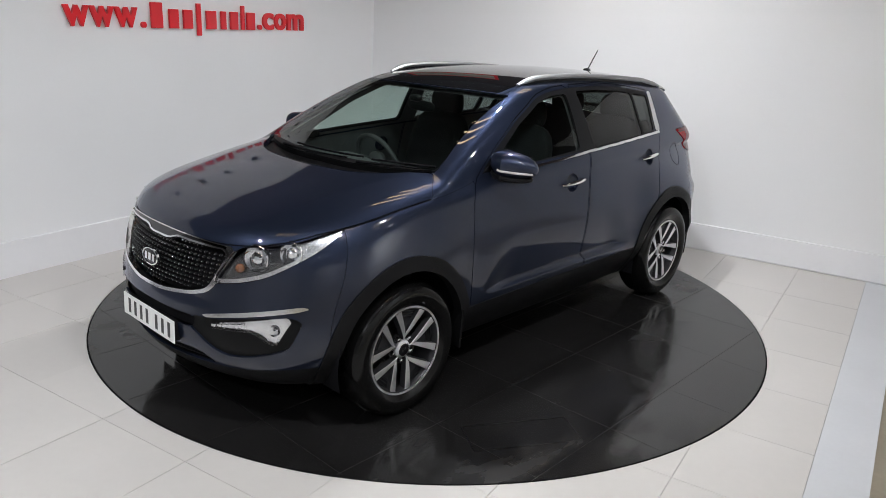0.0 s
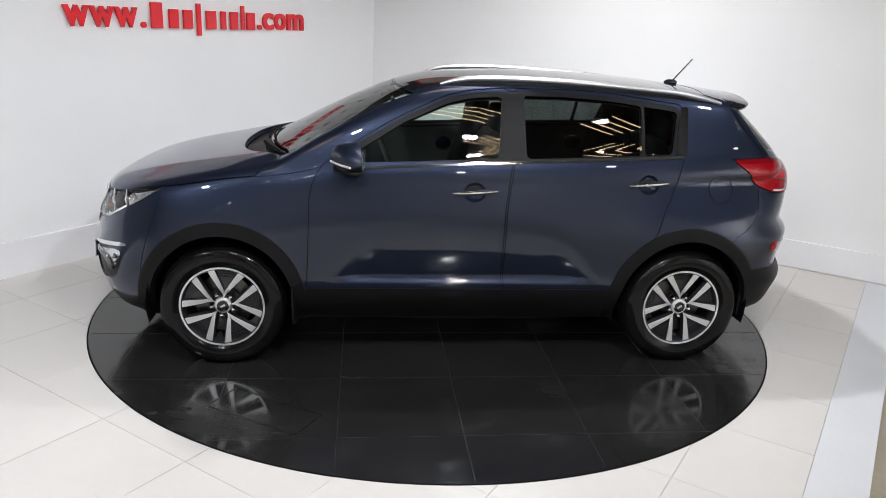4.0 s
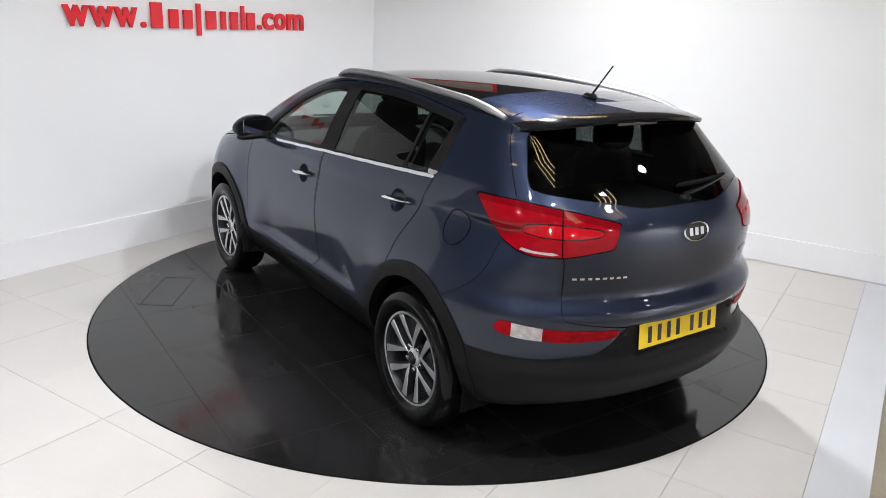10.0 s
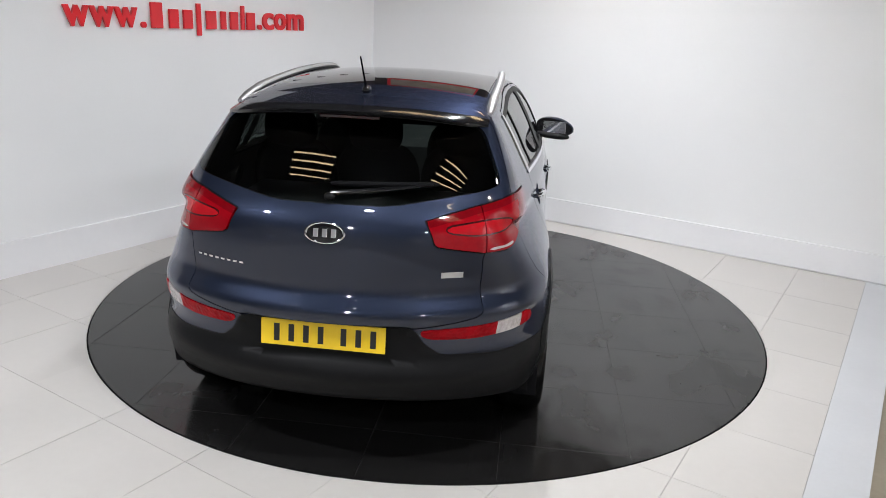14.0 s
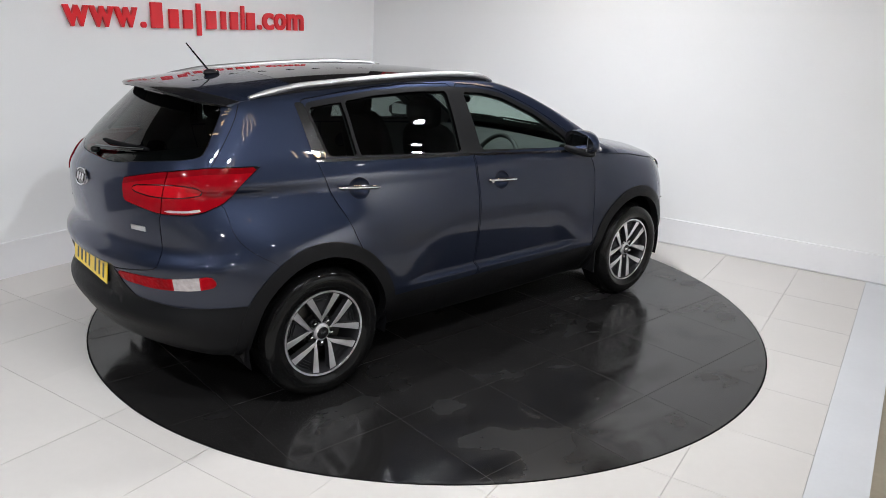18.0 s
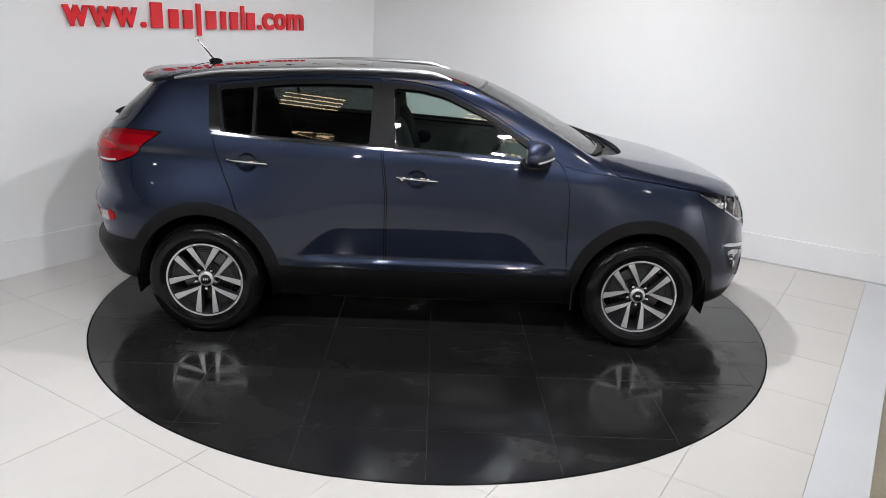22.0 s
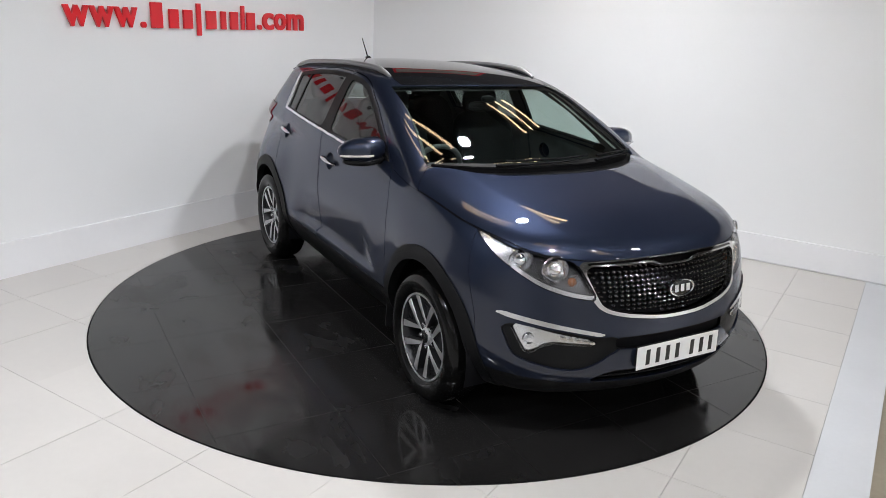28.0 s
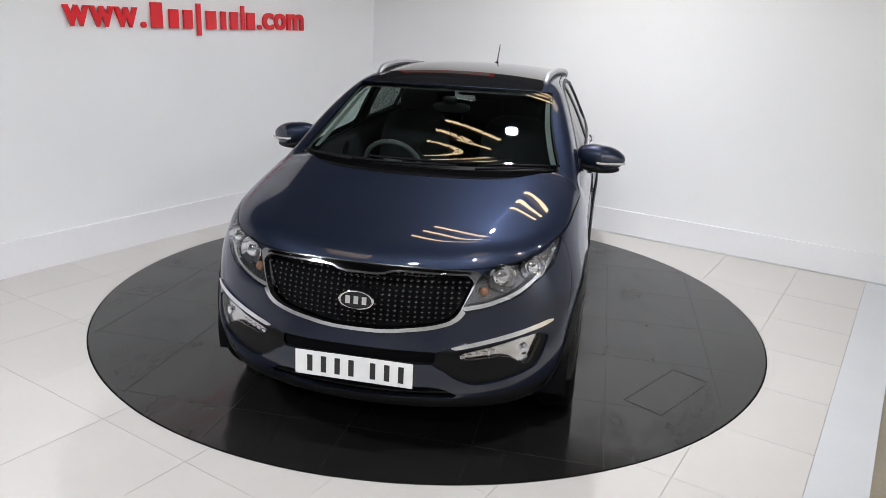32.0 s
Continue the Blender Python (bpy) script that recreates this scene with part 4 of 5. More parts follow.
        skin_part("fog_strip", got["fog_chrome"], BRIGHT, car, "chrome strip over the fog lamp", side=s, lift=0.008, rim=0.02)
        tail_lamps(car, got, s)
    for extra in (grille_mesh, lamp_insides, wheels, mirrors, handles, roof_rails, plates, badges, rear_details, wipers, cabin):
        extra(car, gate)
    return car


def tail_lamps(car, got, s):
    inner, outer = SHEET.cut(got["tail"], tail_poly(TAIL_INNER, 0.0, 1), "t")
    raised = tail_poly([(u, v + 0.021) for u, v in TAIL_LAMP], 0.0, 0)
    low, outer = SHEET.cut(outer, lambda x, a, z: np.maximum.reduce([-raised(x, a, z), z - 1.06, 0.77 - a - 0.8 * (x + 2.16), a + 0.8 * (x + 2.16) - 0.98, tail_poly(TAIL_LAMP, -0.008, 0)(x, a, z)]), "t")
    line, inner = SHEET.cut(inner, lambda x, a, z: -tail_poly(TAIL_INNER, -0.006, 1)(x, a, z), "t")
    # the gap between the gate's half and the body's half
    def halves(faces):
        gate_side, rest = SHEET.cut(faces, lambda x, a, z: a + 0.8 * (x + 2.16) - 0.751 - 0.06 * (z - 1.1), "t")
        gap, body_side = SHEET.cut(rest, lambda x, a, z: a + 0.8 * (x + 2.16) - 0.758 - 0.06 * (z - 1.1), "t")
        return gate_side, gap, body_side

    gate_half, gap, body_half = halves(outer)
    inner_gate, cross, inner_body = halves(inner)
    line_gate, ends, line_body = halves(line)
    inner, line = inner_gate + inner_body, line_gate + line_body
    lowered = tail_poly([(u, v - 0.028) for u, v in TAIL_LAMP], 0.0, 0)
    upper, body_half = SHEET.cut(body_half, lambda x, a, z: np.maximum(-lowered(x, a, z), 1.13 - z), "t")
    upper_gate, gate_half = SHEET.cut(gate_half, lambda x, a, z: np.maximum(-lowered(x, a, z), 1.10 - z), "t")
    lamp = skin_part("tail_lamp", body_half, RED_LENS, car, "red tail lamp lens", side=s, lift=0.006, rim=0.02)
    skin_part("gate_lens", gate_half, RED_LENS, lamp, side=s, lift=0.006, rim=0.02)
    skin_part("upper_lens", upper, RED_DARK, lamp, "darker upper band of the lens", side=s, lift=0.006, rim=0.02)
    skin_part("upper_lens", upper_gate, RED_DARK, lamp, "darker upper band of the lens", side=s, lift=0.006, rim=0.02)
    skin_part("lamp_gap", gap + cross + ends, SEAM, lamp, side=s, lift=-0.002, rim=0)
    skin_part("light_guide", line, RED_DEEP, lamp, side=s, lift=0.004, rim=0.006)
    skin_part("brake_lens", inner, RED_MID, lamp, side=s, lift=0.006, rim=0.006)
    skin_part("reversing_lens", low, WHITE_LENS, lamp, "white reversing lens", side=s, lift=0.005)
    white, red = SHEET.cut(got["reflect"], lambda x, a, z: np.maximum(0.82 - a - 0.8 * (x + 2.16), a + 0.8 * (x + 2.16) - 0.985), "r")
    tip, red = SHEET.cut(red, lambda x, a, z: 0.9 - a - 0.8 * (x + 2.16), "r")
    ref = skin_part("bumper_lamp", red, RED_CELL, car, "red bumper lamp", side=s, lift=0.004)
    skin_part("white_lens", white, WHITE_CELL, ref, "white lamp lens", side=s, lift=0.004)
    skin_part("side_lens", tip, RED_CELL, ref, side=s, lift=0.004)

# ---- finding the skin ----
def meet(point, way, far=1.2):
    lo, hi = 0.0, far
    p, d = np.array(point, float), np.array(way, float)
    for _ in range(40):
        m = (lo + hi) / 2
        if skin(*(p + d * m)) > 0:
            hi = m
        else:
            lo = m
    return Vector(p + d * lo)


def at_side(x, z, s=1):
    return meet((x, 0, z), (0, s, 0))


def at_front(y, z):
    return meet((1.3, y, z), (1, 0, 0), 1.5)


def at_rear(y, z):
    return meet((-1.3, y, z), (-1, 0, 0), 1.5)


def at_top(x, y):
    return meet((x, y, 0.8), (0, 0, 1), 1.5)


def normal_at(p):
    return Vector(slope(np.array([tuple(p)]))[0])


def facing(p, n, up=(0, 0, 1)):
    """A pose at p whose z looks along n and whose y is as upright as can be."""
    z = Vector(n).normalized()
    x = Vector(up).cross(z).normalized()
    y = z.cross(x)
    m = Matrix((x, y, z)).transposed().to_4x4()
    m.translation = p
    return m


def grille_mesh(car, gate):
    bm = bmesh.new()
    ring = soft(GRILLE, 1)
    rows = 11
    for r in range(rows):
        z = 0.670 + 0.0205 * r
        for k in range(-18, 19):
            y = k * 0.0285 + (0.01425 if r % 2 else 0)
            if poly(np.array([abs(y)]), np.array([z]), ring)[0] > -0.012:
                continue
            p = at_front(y, z)
            m = Matrix.Translation((p.x - 0.026, p.y, p.z)) @ Matrix.Rotation(radians(90), 4, "Y")
            rings = []
            for r, h in ((0.0092, -0.004), (0.0080, 0.003), (0.0045, 0.0075)):
                rings.append([bm.verts.new(m @ Vector((0.72 * r * math.cos(k * math.pi / 4), r * math.sin(k * math.pi / 4), h))) for k in range(8)])
            for u, v in zip(rings, rings[1:]):
                for i in range(8):
                    bm.faces.new((u[i], u[(i + 1) % 8], v[(i + 1) % 8], v[i]))
            bm.faces.new(rings[-1])
    part("grille_mesh", bm, STUD, car, "black studded mesh grille")
    # lower intake bars
    for z in (0.345, 0.372):
        bm = bmesh.new()
        tube(bm, [(at_front(y, z).x - 0.018, y, z) for y in np.linspace(-0.40, 0.40, 13)], 0.005, 8)
        part("intake_bar", bm, CLADDING, car)


def lamp_insides(car, gate):
    for s in (1, -1):
        root = new("headlamp_unit")
        root.parent = car
        # two round projectors, the amber indicator and the light bar
        for y, z, r in ((0.585, 0.866, 0.060), (0.702, 0.895, 0.055)):
            p = at_front(y * s, z)
            n = Vector((0.95, 0.35 * s, 0.1)).normalized()
            m = facing(p - n * 0.036, n)
            bm = bmesh.new()
            lathe(bm, [(r * 1.06, 0.016), (r, 0.020), (r * 0.94, 0.010), (r * 0.75, -0.006), (r * 0.62, -0.010), (r * 0.60, 0.002)], 32, m)
            part("bezel", bm, CHROME, root)
            bm = bmesh.new()
            prof = [(r * 0.60 * math.cos(a), r * 0.5 * math.sin(a)) for a in np.linspace(0, math.pi / 2 - 0.03, 8)]
            disc_solid(bm, prof, 24, m)
            part("projector", bm, REFLECTOR, root)
        p = at_front(0.508 * s, 0.812)
        bm = bmesh.new()
        bmesh.ops.create_uvsphere(bm, u_segments=16, v_segments=10, radius=0.022, matrix=Matrix.Translation(p - Vector((0.038, -0.004 * s, 0))))
        part("indicator", bm, AMBER, root, "amber indicator bulb")
        # bulb of the fog lamp
        p = at_front(0.700 * s, 0.552)
        bm = bmesh.new()
        disc_solid(bm, [(0.028, -0.02), (0.026, -0.006), (0.016, -0.012), (0.010, 0.0)], 24, facing(p - Vector((0.012, 0.005 * s, 0)), (0.9, 0.4 * s, 0)))
        part("fog_bulb", bm, REFLECTOR, car)
        for k in range(5):
            p = at_front((0.455 + 0.030 * k) * s, 0.550 + 0.0045 * k)
            n = normal_at(p)
            bm = bmesh.new()
            box(bm, (0.022, 0.014, 0.006), facing(p - n * 0.008, n), 0.002)
            part("led_cell", bm, CHROME, car, smooth=False)


def wheels(car, gate):
    first = None
    HUB = 0.884
    proto = new("wheel")
    tyre_bm = bmesh.new()
    prof = [(0.212, 0.004), (0.222, 0.016), (0.232, 0.022), (0.250, 0.034), (0.275, 0.041), (0.300, 0.038), (0.318, 0.026), (0.322, 0.022), (0.327, 0.012), (0.3335, -0.004)]
    for h in (-0.03, -0.065, -0.100):
        prof += [(0.336, h + 0.004), (0.336, h - 0.022), (0.329, h - 0.024), (0.329, h - 0.030), (0.336, h - 0.032)] if h > -0.1 else [(0.336, h + 0.004), (0.336, h - 0.02)]
    prof += [(0.3335, -0.140), (0.318, -0.165), (0.275, -0.180), (0.222, -0.165)]
    lathe(tyre_bm, prof, 72)
    part("tyre", tyre_bm, RUBBER, proto, "black rubber tyre")
    # tread blocks across the crown
    bm = bmesh.new()
    for k in range(64):
        a = 2 * math.pi * k / 64
        for h in (-0.046, -0.081):
            box(bm, (0.010, 0.024, 0.026), Matrix.Rotation(a + h * 2, 4, "Z") @ Matrix.Translation((0.3335, 0, h)) @ Matrix.Rotation(0.5, 4, "X"))
    part("tread", bm, RUBBER, proto, smooth=False)
    bm = bmesh.new()
    lathe(bm, [(0.226, 0.010), (0.2245, 0.020), (0.214, 0.019), (0.207, 0.008), (0.203, -0.02), (0.196, -0.06), (0.190, -0.15), (0.215, -0.165)], 64)
    rim = part("rim", bm, ALLOY_DARK, proto, "grey and machined alloy wheel rim")
    bm = bmesh.new()
    lathe(bm, [(0.2275, 0.012), (0.2260, 0.0215), (0.2165, 0.0205), (0.2115, 0.009)], 64)
    part("rim_lip", bm, ALLOY, rim, "machined alloy")
    # five forks: parallel-sided windows between them, a ribbed pocket within each
    half = 0.0315
    rise = lambda r: float(np.interp(r, (0.04, 0.075, 0.105, 0.16, 0.219), (-0.006, -0.003, 0.004, 0.010, 0.0155)))
    for k in range(5):
        base = math.pi / 2 + k * 2 * math.pi / 5
        for e in (1, -1):
            bm = bmesh.new()
            rows = []
            for r in (0.044, 0.058, 0.072, 0.088, 0.104, 0.118, 0.135, 0.160, 0.185, 0.206, 0.2185):
                along = math.sqrt(max(0.0, r * r - half * half))
                far = math.radians(36) - math.atan2(half, along) + (0.10 if r < 0.05 else 0.03 if r < 0.06 else 0.0)
                near = max(0.0, r - 0.084) * 0.49 / r
                far = max(far, near + 0.05)
                inset = 0.0016 / r
                h = rise(r)
                row = []
                for g, z in ((near - 0.004 / r if near else 0.0, h - 0.030), (near, h - 0.0025), (near + inset, h), (far - inset, h), (far, h - 0.0025), (far + 0.005 / r, h - 0.034)):
                    w = base + e * g
                    row.append(bm.verts.new((r * math.cos(w), r * math.sin(w), z)))
                rows.append(row)
            for ra, rb in zip(rows, rows[1:]):
                for i in range(5):
                    f = bm.faces.new((ra[i], ra[i + 1], rb[i + 1], rb[i]))
                    f.material_index = 0 if i in (1, 2, 3) else 1
            part("spoke", bm, [ALLOY, ALLOY_DARK], rim, smooth=False)
        bm = bmesh.new()
        m = Matrix.Rotation(base, 4, "Z")
        prism(bm, [(0.085, -0.004), (0.209, -0.062), (0.214, -0.040), (0.214, 0.040), (0.209, 0.062), (0.085, 0.004)], -0.030, -0.014, m)
        for r in (0.165, 0.179, 0.193):
            box(bm, (0.0045, (r - 0.09) * 0.90, 0.010), m @ Matrix.Translation((r, 0, -0.010)))
        part("spoke_pocket", bm, ALLOY_DARK, rim, smooth=False)
        bm = bmesh.new()
        a = base + math.pi / 5
        at = Matrix.Translation((0.061 * math.cos(a), 0.061 * math.sin(a), 0))
        lathe(bm, [(0.021, -0.034), (0.020, -0.016), (0.016, -0.018), (0.0155, -0.030)], 20, at)
        part("nut_seat", bm, ALLOY_DARK, rim)
        bm = bmesh.new()
        disc_solid(bm, [(0.0125, -0.034), (0.0125, -0.010), (0.0095, -0.003), (0.004, -0.001)], 12, at)
        part("wheel_nut", bm, CHROME, rim)
    bm = bmesh.new()
    disc_solid(bm, [(0.052, -0.040), (0.048, -0.026), (0.045, -0.007), (0.037, -0.002), (0.034, -0.002)], 40)
    part("hub", bm, ALLOY, rim)
    bm = bmesh.new()
    lathe(bm, [(0.034, -0.006), (0.034, 0.002), (0.030, 0.003), (0.0295, 0.0)], 32)
    part("cap_ring", bm, CHROME, rim)
    bm = bmesh.new()
    disc_solid(bm, [(0.030, -0.004), (0.029, 0.001), (0.02, 0.0025)], 32)
    part("centre_cap", bm, GLOSS_BLACK, rim, "black centre cap")
    bm = bmesh.new()
    for u in (-0.010, 0.0, 0.010):
        box(bm, (0.0055, 0.013, 0.002), Matrix.Translation((u, 0, 0.003)))
    part("cap_mark", bm, CHROME, rim, smooth=False)
    bm = bmesh.new()
    disc_solid(bm, [(0.155, -0.085), (0.155, -0.075), (0.09, -0.075), (0.088, -0.06)], 48)
    part("brake_disc", bm, IRON, proto, "steel brake disc")
    bm = bmesh.new()
    prism(bm, [(0.10 * math.cos(a), 0.10 * math.sin(a)) for a in np.linspace(0.2, 1.3, 8)] + [(0.168 * math.cos(a), 0.168 * math.sin(a)) for a in np.linspace(1.3, 0.2, 8)], -0.11, -0.058)
    part("caliper", bm, IRON, proto)
    bm = bmesh.new()
    box(bm, (0.02, 0.035, 0.03), Matrix.Translation((0.196 * math.cos(radians(54)), 0.196 * math.sin(radians(54)), -0.05)))
    part("valve_weight", bm, IRON, proto, smooth=False)
    spots = [(1, 1, 28), (1, -1, -4), (-1, 1, 39), (-1, -1, 1)]
    for i, (fx, s, spin) in enumerate(spots):
        m = Matrix.Translation((1.32 * fx, HUB * s, 0.343)) @ Matrix.Rotation(radians(-90 * s), 4, "X") @ Matrix.Rotation(radians(spin), 4, "Z")
        if i == 0:
            proto.parent = car
            proto.matrix_basis = m @ Matrix.Diagonal((1.022, 1.022, 1, 1))
            first = proto
        else:
            w = copy_thing(first, m)
            w.parent = car
        bm = bmesh.new()
        arc = [math.radians(g) for g in range(-14, 195, 8)]
        back = [bm.verts.new((1.32 * fx + 0.412 * math.cos(g), 0.58 * s, 0.343 + 0.425 * math.sin(g))) for g in arc]
        front = [bm.verts.new((v.co.x, 0.885 * s, v.co.z)) for v in back]
        bm.faces.new(back)
        for i in range(len(arc) - 1):
            bm.faces.new((back[i], back[i + 1], front[i + 1], front[i]))
        part("wheel_well", bm, SEAM, car, "black wheel well liner")
        # mud flap behind the wheel
        bm = bmesh.new()
        x = 1.32 * fx - 0.40
        prism(bm, [(-0.07, 0.0), (0.07, 0.0), (0.085, 0.22), (-0.06, 0.24)], -0.006, 0.006, Matrix.Translation((x, (0.845 if fx > 0 else 0.775) * s, 0.245 if fx > 0 else 0.275)) @ Matrix.Rotation(radians(90), 4, "X") @ Matrix.Rotation(radians(78), 4, "Y"))
        part("mud_flap", bm, CLADDING, car, "black mud flap", smooth=False)


def blob(bm, centre, size, power=2.6, steps=(28, 18), squeeze=None):
    """A soft rounded box."""
    u, v = steps
    rows = []
    for j in range(1, v):
        e = math.pi * (j / v - 0.5)
        row = []
        for i in range(u):
            a = 2 * math.pi * i / u
            d = Vector((math.cos(e) * math.cos(a), math.cos(e) * math.sin(a), math.sin(e)))
            k = (abs(d.x) ** power + abs(d.y) ** power + abs(d.z) ** power) ** (-1 / power)
            p = Vector((d.x * k * size[0], d.y * k * size[1], d.z * k * size[2]))
            if squeeze:
                p = squeeze(p)
            row.append(bm.verts.new(Vector(centre) + p))
        rows.append(row)
    for a, b in zip(rows, rows[1:]):
        for i in range(u):
            bm.faces.new((a[i], a[(i + 1) % u], b[(i + 1) % u], b[i]))
    bm.faces.new(rows[0])
    bm.faces.new(rows[-1])


def mirrors(car, gate):
    for s in (1, -1):
        root = new("door_mirror")
        root.parent = car

        def shape(p, s=s):
            out = (p.y * s) / 0.148
            k = 1 - 0.34 * max(0.0, out) ** 2
            return Vector((p.x * (1 - 0.40 * max(0.0, out)) - (0.32 if out > 0 else 0.20) * abs(p.y), p.y, p.z * k - 0.012 * out))

        c = Vector((0.632, 0.938 * s, 1.198))
        bm = bmesh.new()
        blob(bm, c, (0.092, 0.136, 0.070), 2.5, (36, 22), squeeze=shape)
        bmesh.ops.bisect_plane(bm, geom=bm.verts[:] + bm.edges[:] + bm.faces[:], plane_co=c + Vector((-0.058, 0, 0)), plane_no=(-1, -0.12 * s, 0), clear_outer=True)
        for f in bmesh.ops.holes_fill(bm, edges=[e for e in bm.edges if e.is_boundary])["faces"]:
            f.material_index = 1
        part("cap", bm, [PAINT, GLOSS_BLACK], root, "blue-grey mirror cap")
        bm = bmesh.new()
        blob(bm, c + Vector((0.0, -0.01 * s, -0.058)), (0.080, 0.120, 0.028), 2.5, (32, 18), squeeze=shape)
        part("lower_shell", bm, CLADDING, root, "black lower shell")
        bm = bmesh.new()
        tube(bm, [(c.x + 0.093 * math.sqrt(max(0.0, 1 - (abs(y) / 0.148) ** 2.5)) * (1 - 0.3 * max(0, y) / 0.148) - 0.32 * abs(y), c.y + y * s, c.z - 0.020 - 0.07 * y) for y in np.linspace(-0.02, 0.134, 14)], 0.0065, 8)
        part("indicator", bm, WHITE_LENS, root, "slim white indicator lens")
        bm = bmesh.new()
        tube(bm, [(0.62, 0.78 * s, 1.135), (0.61, 0.83 * s, 1.145), (0.605, 0.87 * s, 1.155)], [0.05, 0.035, 0.03], 12, 0.6)
        part("mirror_arm", bm, CLADDING, root)
        bm = bmesh.new()
        box(bm, (0.004, 0.165, 0.085), Matrix.Translation((c.x - 0.064, c.y - 0.005 * s, c.z + 0.004)) @ Matrix.Rotation(radians(7 * s), 4, "Z"), 0.0015)
        part("mirror_glass", bm, CHROME, root, "mirror glass", smooth=False)
        bm = bmesh.new()
        prism(bm, [(0.0, 0.0), (0.13, -0.005), (0.02, 0.075)], -0.004, 0.008, Matrix.Translation((0.60, at_side(0.66, 1.16, s).y, 1.150)) @ Matrix.Rotation(radians(90), 4, "X"))
        part("mirror_sail", bm, GLOSS_BLACK, root, smooth=False)


HANDLES = ((-0.057, 1.010), (-1.059, 1.062))
CUP = 0.062


def cup_field(x, a, z):
    return np.maximum(np.minimum.reduce([np.hypot(x - hx, (z - hz) * 1.12) - CUP for hx, hz in HANDLES]), 0.6 - a)


def handles(car, gate):
    for s in (1, -1):
        for x, z in HANDLES:
            p = at_side(x, z, s)
            n = normal_at(p)
            root = new("door_handle")
            root.parent = car
            bm = bmesh.new()
            rows = []
            for k in range(32):
                g = 2 * math.pi * k / 32
                row = []
                for r, deep in ((1.03, 0.003), (0.98, 0.010), (0.85, 0.020), (0.6, 0.028), (0.3, 0.032)):
                    q = at_side(x + CUP * r * math.cos(g), z + CUP / 1.12 * r * math.sin(g), s)
                    row.append(bm.verts.new(q - n * deep))
                rows.append(row)
            for k in range(32):
                u, v = rows[k], rows[(k + 1) % 32]
                for i in range(4):
                    bm.faces.new((u[i], u[i + 1], v[i + 1], v[i]))
            bm.faces.new([row[-1] for row in rows])
            part("handle_recess", bm, PAINT, root, "hollow behind the handle")
            bm = bmesh.new()
            pts, rad = [], []
            for t in np.linspace(-1, 1, 17):
                q = at_side(x + 0.120 * t, z - 0.008 * t + 0.002, s)
                pts.append(q + n * (0.022 * (1 - t * t) ** 0.5 + 0.010))
                rad.append(0.006 + 0.0085 * (1 - abs(t) ** 2.5))
            tube(bm, pts, rad, 14, 0.9)
            part("grip", bm, CHROME, root, "chrome handle")
            for e in (-0.095, 0.095):
                bm = bmesh.new()
                q = at_side(x + e, z - 0.066 * e, s)
                blob(bm, q + n * 0.006, (0.018, 0.010, 0.010), 2.4, (14, 8))
                part("handle_foot", bm, GLOSS_BLACK, root)
            if x > -0.5 and s < 0:
                bm = bmesh.new()
                q = at_side(x - 0.085, z, s)
                disc_solid(bm, [(0.011, 0.012), (0.010, 0.016), (0.004, 0.017)], 16, facing(q, n))
                part("lock_barrel", bm, CHROME, root)


def roof_rails(car, gate):
    for s in (1, -1):
        bm = bmesh.new()
        pts, rad = [], []
        for t in np.linspace(0, 1, 33):
            x = 0.125 - 1.66 * t
            y = 0.548 + 0.035 * math.sin(math.pi * min(1, t * 1.2) * 0.6)
            rise = 0.022 * min(1, (t / 0.09)) ** 0.7 * min(1, ((1 - t) / 0.16)) ** 0.8
            p = at_top(x, y)
            pts.append((x, y * s, p.z + 0.004 + rise))
            rad.append(0.012 + 0.010 * min(1, t / 0.06, (1 - t) / 0.06))
        tube(bm, pts, rad, 12, 0.75)
        part("roof_rail", bm, RAIL, car, "satin silver roof rail")
        # black base between the rail and the roof
        bm = bmesh.new()
        rows = []
        for i, q in enumerate(pts[1:-1]):
            low = at_top(q[0], abs(q[1])).z - 0.004
            rows.append([bm.verts.new((q[0], q[1] + w, h)) for w, h in ((-0.012, low), (-0.009, q[2]), (0.009, q[2]), (0.012, low))])
        for u, v in zip(rows, rows[1:]):
            for i in range(3):
                bm.faces.new((u[i], u[i + 1], v[i + 1], v[i]))
        bm.faces.new(rows[0])
        bm.faces.new(rows[-1])
        part("rail_base", bm, CLADDING, car, "black rail base")


def plates(car, gate):
    for name, m, mat in (("front_plate", Matrix.Translation((2.190, 0, 0.473)) @ Matrix.Rotation(radians(90), 4, "Z") @ Matrix.Rotation(radians(88), 4, "X"), PLATE_WHITE),
                         ("rear_plate", Matrix.Translation((-2.154, 0.012, 0.646)) @ Matrix.Rotation(radians(-90), 4, "Z") @ Matrix.Rotation(radians(84), 4, "X"), PLATE_YELLOW)):
        bm = bmesh.new()
        box(bm, (0.524, 0.112, 0.004), m, 0.0015)
        p = part(name, bm, mat, car, "plain reflective plate with seven dark bars", smooth=False)
        for k in range(7):
            u = -0.195 + 0.062 * k + (0.034 if k > 3 else 0)
            bm = bmesh.new()
            box(bm, (0.024, 0.074, 0.0012), m @ Matrix.Translation((u, 0, 0.0026)))
            part("plate_bar", bm, PLATE_BLACK, p, smooth=False)
        bm = bmesh.new()
        box(bm, (0.50, 0.095, 0.03), m @ Matrix.Translation((0, 0, -0.018)), 0.004)
        part("plate_holder", bm, CLADDING, car, smooth=False)


